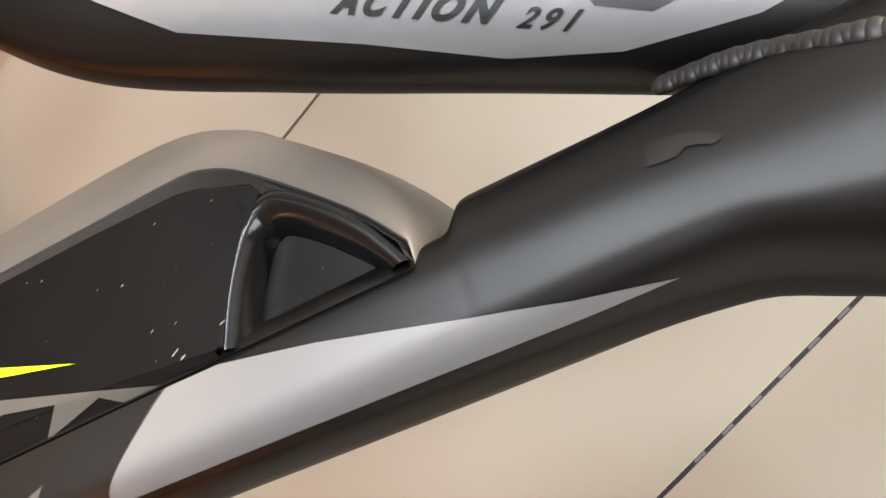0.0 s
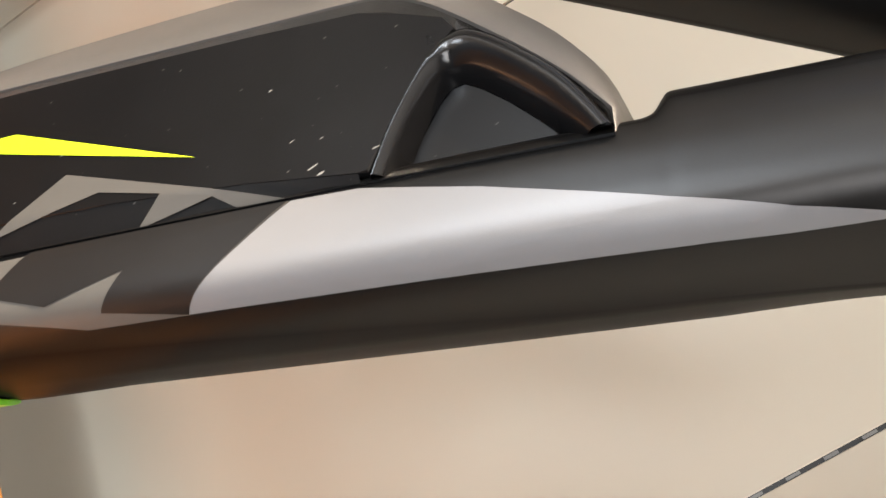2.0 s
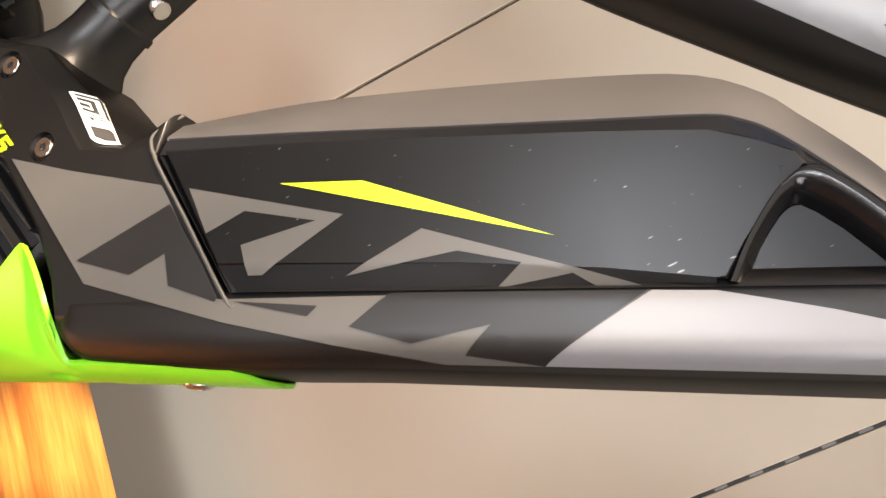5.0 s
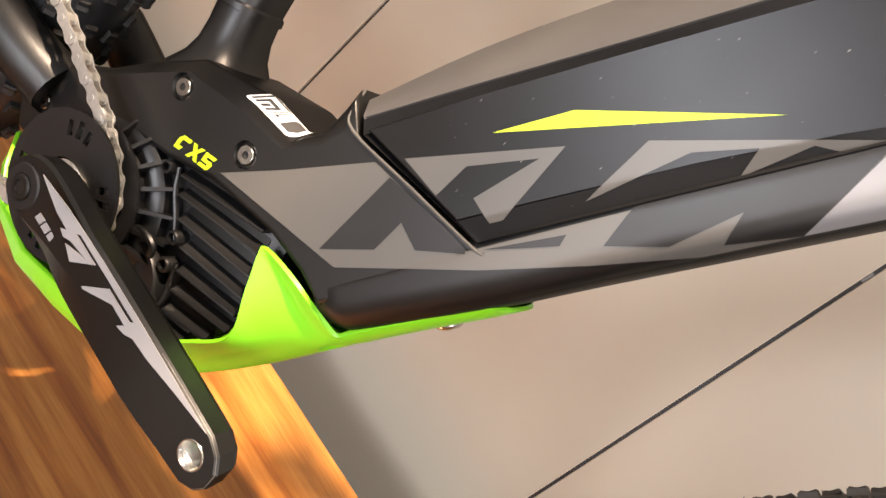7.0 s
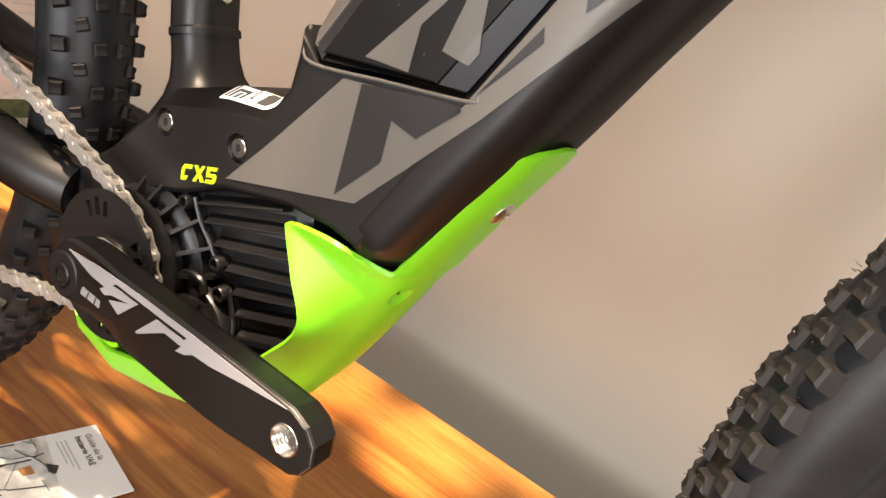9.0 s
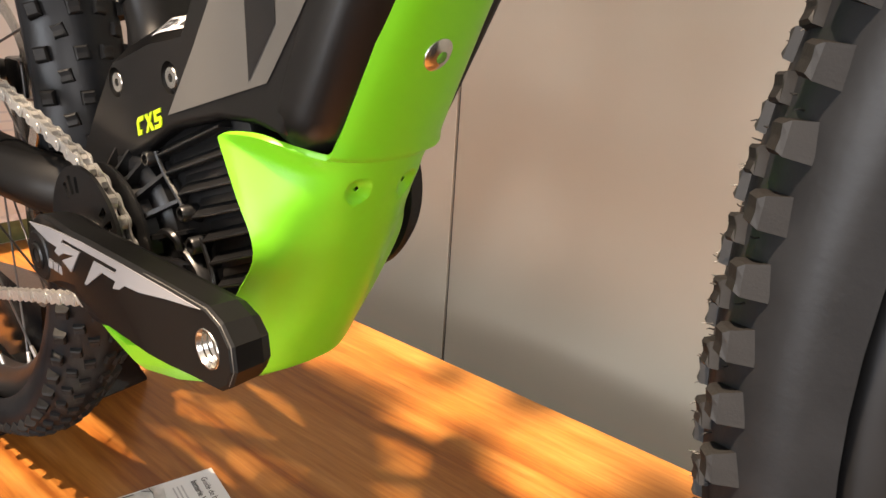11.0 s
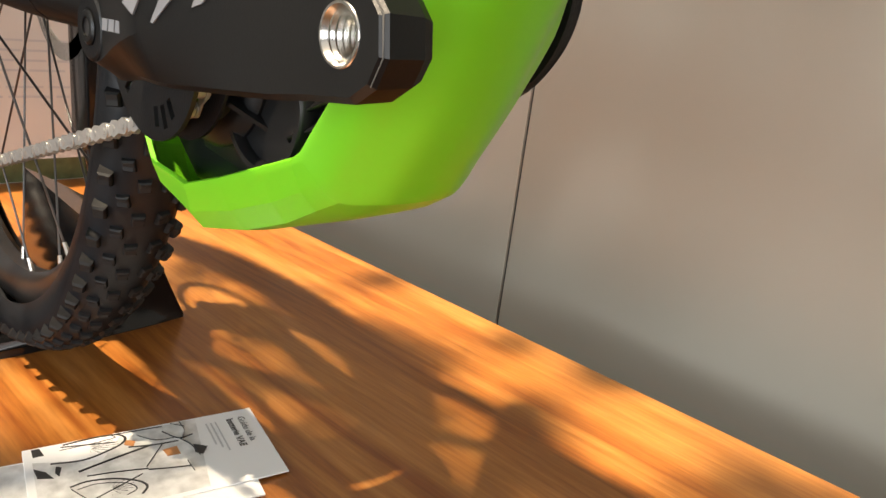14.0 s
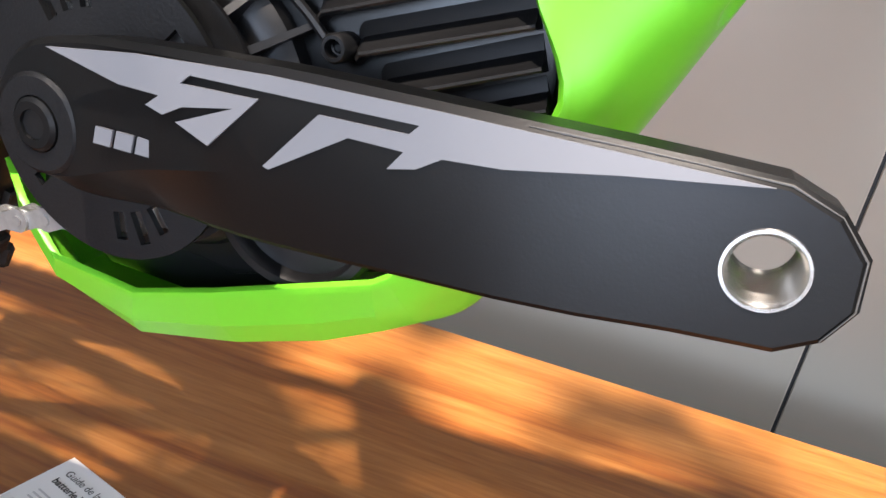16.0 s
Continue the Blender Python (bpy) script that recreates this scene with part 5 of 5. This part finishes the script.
post = part("post", box(-0.452, -0.408, 0.046, 0.070, 0.205, 0.40, 0.004), M_GLOSSY, stand, "glossy black upright")
part("strut", sweep([(-0.43, 0.058, 0.21), (-0.47, 0.09, 0.06), (-0.50, 0.10, 0.01)], 0.010, 10), M_GLOSSY, stand)

# ---- leaflets on the table ----
A, B, C = Vector((-0.219, 0.116, 0)), Vector((-0.119, 0.095, 0)), Vector((-0.267, -0.059, 0))
ex, ey = (B - A).normalized(), (A - C).normalized()


def leaflet(name, origin, ang, w, h, z, label):
    root = thing(name, label, "leaflet", "leaflets on the table")
    root.matrix_world = Matrix.LocRotScale((origin.x, origin.y, z), Euler((0, 0, ang)), None)
    part("sheet", box(0, w, -h, 0, 0.0, 0.0016, 0.0003, 1), M_PAPER, root, smooth=0)
    return root


def flat_shape(name, pts, material, parent, z=0.00165):
    bm = bmesh.new()
    lo, hi = [bm.verts.new((x, y, z)) for x, y in pts], [bm.verts.new((x, y, z + 0.00012)) for x, y in pts]
    bm.faces.new(hi)
    bm.faces.new(lo[::-1])
    n = len(pts)
    for i in range(n):
        bm.faces.new((lo[i], lo[(i + 1) % n], hi[(i + 1) % n], hi[i]))
    return part(name, bm, material, parent, smooth=0)


def cover(root):
    """Printed front: title, small lines and the outlines of a bicycle."""
    flat_shape("photo_patch", [(0.002, -0.178), (0.098, -0.178), (0.098, -0.062), (0.002, -0.050)], M_PHOTO, root, 0.00162)
    flat_shape("photo_patch", [(0.002, -0.178), (0.02, -0.178), (0.035, -0.13), (0.002, -0.11)], M_PAPER, root, 0.0017)
    z = 0.0019
    text("title_line", "Guide de la", M_INK, root, pose(0.012, -0.0155, z), 0.0085, 0.0, depth=0.00004)
    text("title_line", "batterie VAE", M_INK, root, pose(0.012, -0.0255, z), 0.0085, 0.00015, depth=0.00004)
    for k in range(3):
        flat_shape("small_print", [(0.013, -0.036 - 0.004 * k), (0.058 - 0.006 * k, -0.036 - 0.004 * k), (0.058 - 0.006 * k, -0.0345 - 0.004 * k), (0.013, -0.0345 - 0.004 * k)], M_LIGHTINK, root)
    front_bike = [
        ([(0.0264, -0.1659), (0.0299, -0.1438), (0.0249, -0.1268), (0.0179, -0.1134), (0.01, -0.1091), (0.0035, -0.1137), (0.0015, -0.1243), (0.0020, -0.1403), (0.0035, -0.1552)], 0.0011),
        ([(0.0102, -0.1581), (0.009, -0.1309), (0.0069, -0.1166), (0.0030, -0.1187)], 0.0005), ([(0.006, -0.157), (0.0136, -0.1175)], 0.0009),
        ([(0.0441, -0.1482), (0.0361, -0.1222), (0.0281, -0.0929)], 0.0013), ([(0.0519, -0.1433), (0.0546, -0.1218), (0.059, -0.1)], 0.0008), ([(0.057, -0.1011), (0.0304, -0.0837)], 0.0013)]
    cockpit = [
        ([(0.0246, -0.109), (0.0285, -0.0898), (0.0294, -0.0704)], 0.0010), ([(0.0020, -0.1256), (0.0030, -0.0947), (0.0038, -0.0783)], 0.0009), ([(0.0106, -0.0996), (0.0224, -0.0871), (0.0242, -0.071)], 0.0006),
        ([(0.0015, -0.0637), (0.0158, -0.0624), (0.0277, -0.0664)], 0.0013), ([(0.0020, -0.0711), (0.01, -0.0612)], 0.0006), ([(0.0119, -0.0802), (0.0263, -0.0697), (0.0246, -0.0576)], 0.0011), ([(0.0267, -0.069), (0.0392, -0.0626), (0.0561, -0.059)], 0.0012)]
    rear_bike = [
        ([(0.0614, -0.1562), (0.0586, -0.144), (0.0623, -0.1258), (0.072, -0.1097), (0.0809, -0.1053), (0.0883, -0.1102)], 0.0010), ([(0.0661, -0.1518), (0.0641, -0.1376), (0.0711, -0.1184), (0.0805, -0.1125), (0.0856, -0.1206)], 0.0005),
        ([(0.0643, -0.1558), (0.0841, -0.1448)], 0.0010), ([(0.0833, -0.1454), (0.064, -0.1054)], 0.0007), ([(0.0604, -0.1002), (0.0644, -0.084), (0.0673, -0.0688)], 0.0009), ([(0.0596, -0.0703), (0.0755, -0.0683)], 0.0011)]
    for k in range(9):
        a = 0.35 * k
        front_bike.append(([(0.015 + 0.002 * math.cos(a), -0.137 + 0.003 * math.sin(a)), (0.015 + 0.011 * math.cos(a), -0.137 + 0.022 * math.sin(a))], 0.00025))
        rear_bike.append(([(0.074 + 0.001 * math.cos(a), -0.130 + 0.002 * math.sin(a)), (0.074 + 0.009 * math.cos(a), -0.130 + 0.017 * math.sin(a))], 0.00025))
    drawing = front_bike + cockpit + rear_bike
    for line, w in drawing:
        pts = smooth_line([(x, y, 0.0019) for x, y in line], 4)
        part("printed_line", sweep(pts, w, 4, 0.08), M_INK, root, smooth=0)
    flat_shape("printed_saddle", [(0.0384, -0.0607), (0.0458, -0.0507), (0.0553, -0.0564), (0.0508, -0.0619)], M_INK, root, 0.00178)
    flat_shape("printed_bag", [(0.0378, -0.0851), (0.0363, -0.0735), (0.0484, -0.0728), (0.048, -0.0831)], M_TAN, root, 0.00175)
    flat_shape("printed_bag", [(0.0131, -0.1096), (0.0177, -0.1023), (0.0246, -0.1051), (0.0204, -0.1115)], M_TAN, root, 0.00175)
    for blot in ([(0.002, -0.1778), (0.002, -0.1718), (0.0131, -0.1692), (0.0134, -0.1771)], [(0.0286, -0.178), (0.0355, -0.1701), (0.046, -0.1653), (0.0425, -0.1761)], [(0.0307, -0.1627), (0.0337, -0.1589), (0.0448, -0.1617), (0.0393, -0.1641)]):
        flat_shape("printed_shade", blot, M_INK, root, 0.00176)


ANG = math.atan2(ex.y, ex.x)
lower_leaf = leaflet("leaflet", Vector((-0.205, 0.090, 0)), ANG - radians(2), 0.102, 0.21, 0.0003, "white folded leaflet lying under another one")
flat_shape("printed_patch", [(0.002, -0.2), (0.1, -0.2), (0.1, -0.10), (0.002, -0.10)], M_PHOTO, lower_leaf, 0.00162)
upper_leaf = leaflet("leaflet", A, ANG, 0.1022, 0.184, 0.0022, "white printed battery guide leaflet with a bicycle picture")
cover(upper_leaf)

# ---- printed display board behind the table's end ----
board = thing("display_board", "pale printed display board with small text and a landscape strip", "display board")
part("sheet", box(-1.062, -1.05, -0.45, 0.52, 0.0, 0.62, 0.001, 1), mat("pale_board_print", (0.62, 0.60, 0.56), 0.5, vary=0.04, scale=4), board, smooth=0)
part("landscape_strip", box(-1.0495, -1.0480, -0.449, 0.519, 0.002, 0.040), M_HEDGE, board, "printed strip of hedges and roofs", smooth=0)
part("landscape_strip", box(-1.0495, -1.0482, -0.449, 0.519, 0.040, 0.052), M_PHOTO, board, smooth=0)
rnd = random.Random(3)
for r in range(6):
    y = -0.42 + 0.0
    z = 0.235 - 0.016 * r if r < 4 else 0.16 - 0.016 * (r - 4)
    while y < 0.5:
        w = rnd.uniform(0.02, 0.07)
        part("text_bar", box(-1.0495, -1.0488, y, min(y + w, 0.51), z, z + 0.0035), M_LIGHTINK, board, smooth=0)
        y += w + 0.008


# ---- unseen tree outside, added over the roof opening to dapple the sun ----
def tree():
    """A leaning tree out of view; sprays over the table's back half and gaps are placed by their shadows."""
    root = thing("tree", "unseen leafy green tree, added over the roof opening to dapple the sun", "tree")
    rnd = random.Random(21)
    trunk = smooth_line([(-0.9, -4.7, -0.82), (-0.92, -4.6, 1.5), (-0.85, -4.2, 2.8), (-0.70, -3.2, 3.8), (-0.52, -2.2, 4.2)], 5)
    part("trunk", sweep(trunk, [0.12 - 0.09 * i / len(trunk) for i in range(len(trunk))], 14), M_BARK, root)
    way = SUN_FROM / SUN_FROM.z
    gaps = [(-0.075, 0.255, 0.030), (-0.045, 0.205, 0.020), (-0.12, 0.32, 0.028), (-0.02, 0.38, 0.030), (0.03, 0.34, 0.03), (-0.06, 0.16, 0.022), (0.07, 0.44, 0.03), (-0.38, 0.14, 0.035), (-0.39, 0.09, 0.03), (-0.60, 0.37, 0.06), (-0.50, 0.43, 0.05), (-0.32, 0.40, 0.04), (-0.22, 0.42, 0.03), (0.16, 0.34, 0.03), (-0.27, 0.24, 0.018), (-0.20, 0.13, 0.018), (-0.05, 0.115, 0.028), (0.03, 0.12, 0.03), (-0.135, 0.175, 0.022), (-0.10, 0.065, 0.03), (0.07, 0.18, 0.022), (-0.165, 0.09, 0.02)]
    sprays = [(-0.54, 0.23, 0.05, 5.6), (-0.40, 0.28, 0.05, 5.2), (-0.27, 0.18, 0.06, 5.0), (-0.33, 0.10, 0.03, 4.6), (-0.13, 0.13, 0.05, 5.4), (-0.05, 0.33, 0.05, 5.0), (-0.22, 0.30, 0.06, 5.3), (-0.12, 0.20, 0.07, 5.1),
              (0.00, 0.23, 0.05, 5.6), (0.12, 0.42, 0.06, 5.8), (0.08, 0.26, 0.06, 5.2), (-0.62, -0.22, 0.10, 5.5), (0.33, 0.30, 0.08, 5.5)]
    leaves = bmesh.new()
    # Extra sprays, added to break up the wheel's sharp shadow and dim bright spots.
    sprays += [(-0.065, 0.180, 0.03, 5.0), (-0.085, 0.218, 0.028, 5.0), (-0.125, 0.252, 0.03, 5.0), (-0.175, 0.277, 0.03, 5.0), (-0.23, 0.294, 0.03, 5.0), (-0.30, 0.311, 0.03, 5.0), (-0.36, 0.20, 0.03, 5.0), (-0.245, -0.075, 0.03, 5.0), (-0.42, 0.435, 0.02, 5.0), (-0.18, 0.455, 0.025, 5.0), (-0.075, 0.485, 0.035, 5.0), (0.20, 0.455, 0.03, 5.0), (0.28, 0.40, 0.05, 5.0)]
    for i, (x, y, r, h) in enumerate(sprays):
        h *= 0.54
        e = Vector((x, y, 0)) + way * h
        s = Vector(trunk[-2 - i % 6])
        mid = (s + e) / 2 + Vector((rnd.uniform(-0.1, 0.1), 0, 0.25))
        line = smooth_line([s, mid, e], 6)
        part("limb", sweep(line, [0.022 - 0.018 * k / len(line) for k in range(len(line))], 7), M_BARK, root)
        for k in range(int(16 + 460 * r)):
            dx, dy, dz = rnd.gauss(0, r * 0.62), rnd.gauss(0, r * 0.62), rnd.gauss(0, 0.12)
            if any(math.hypot(x + dx - gx, y + dy - gy) < gr for gx, gy, gr in gaps):
                continue
            c = e + Vector((dx, dy, 0)) + way * dz
            ln, w = rnd.uniform(0.018, 0.034), rnd.uniform(0.007, 0.013)
            m = Matrix.LocRotScale(c, Euler((rnd.uniform(-0.7, 0.7), rnd.uniform(-0.7, 0.7), rnd.uniform(0, 6.28))), None)
            leaves.faces.new([leaves.verts.new(m @ Vector(p)) for p in ((-ln, 0, 0), (-ln * 0.3, -w, 0.004), (ln * 0.4, -w * 0.8, 0.004), (ln, 0, -0.01), (ln * 0.4, w * 0.8, 0.004), (-ln * 0.3, w, 0.004))])
    tagged(part("crown", leaves, M_LEAF, root, smooth=0), kind="stuff")


tree()
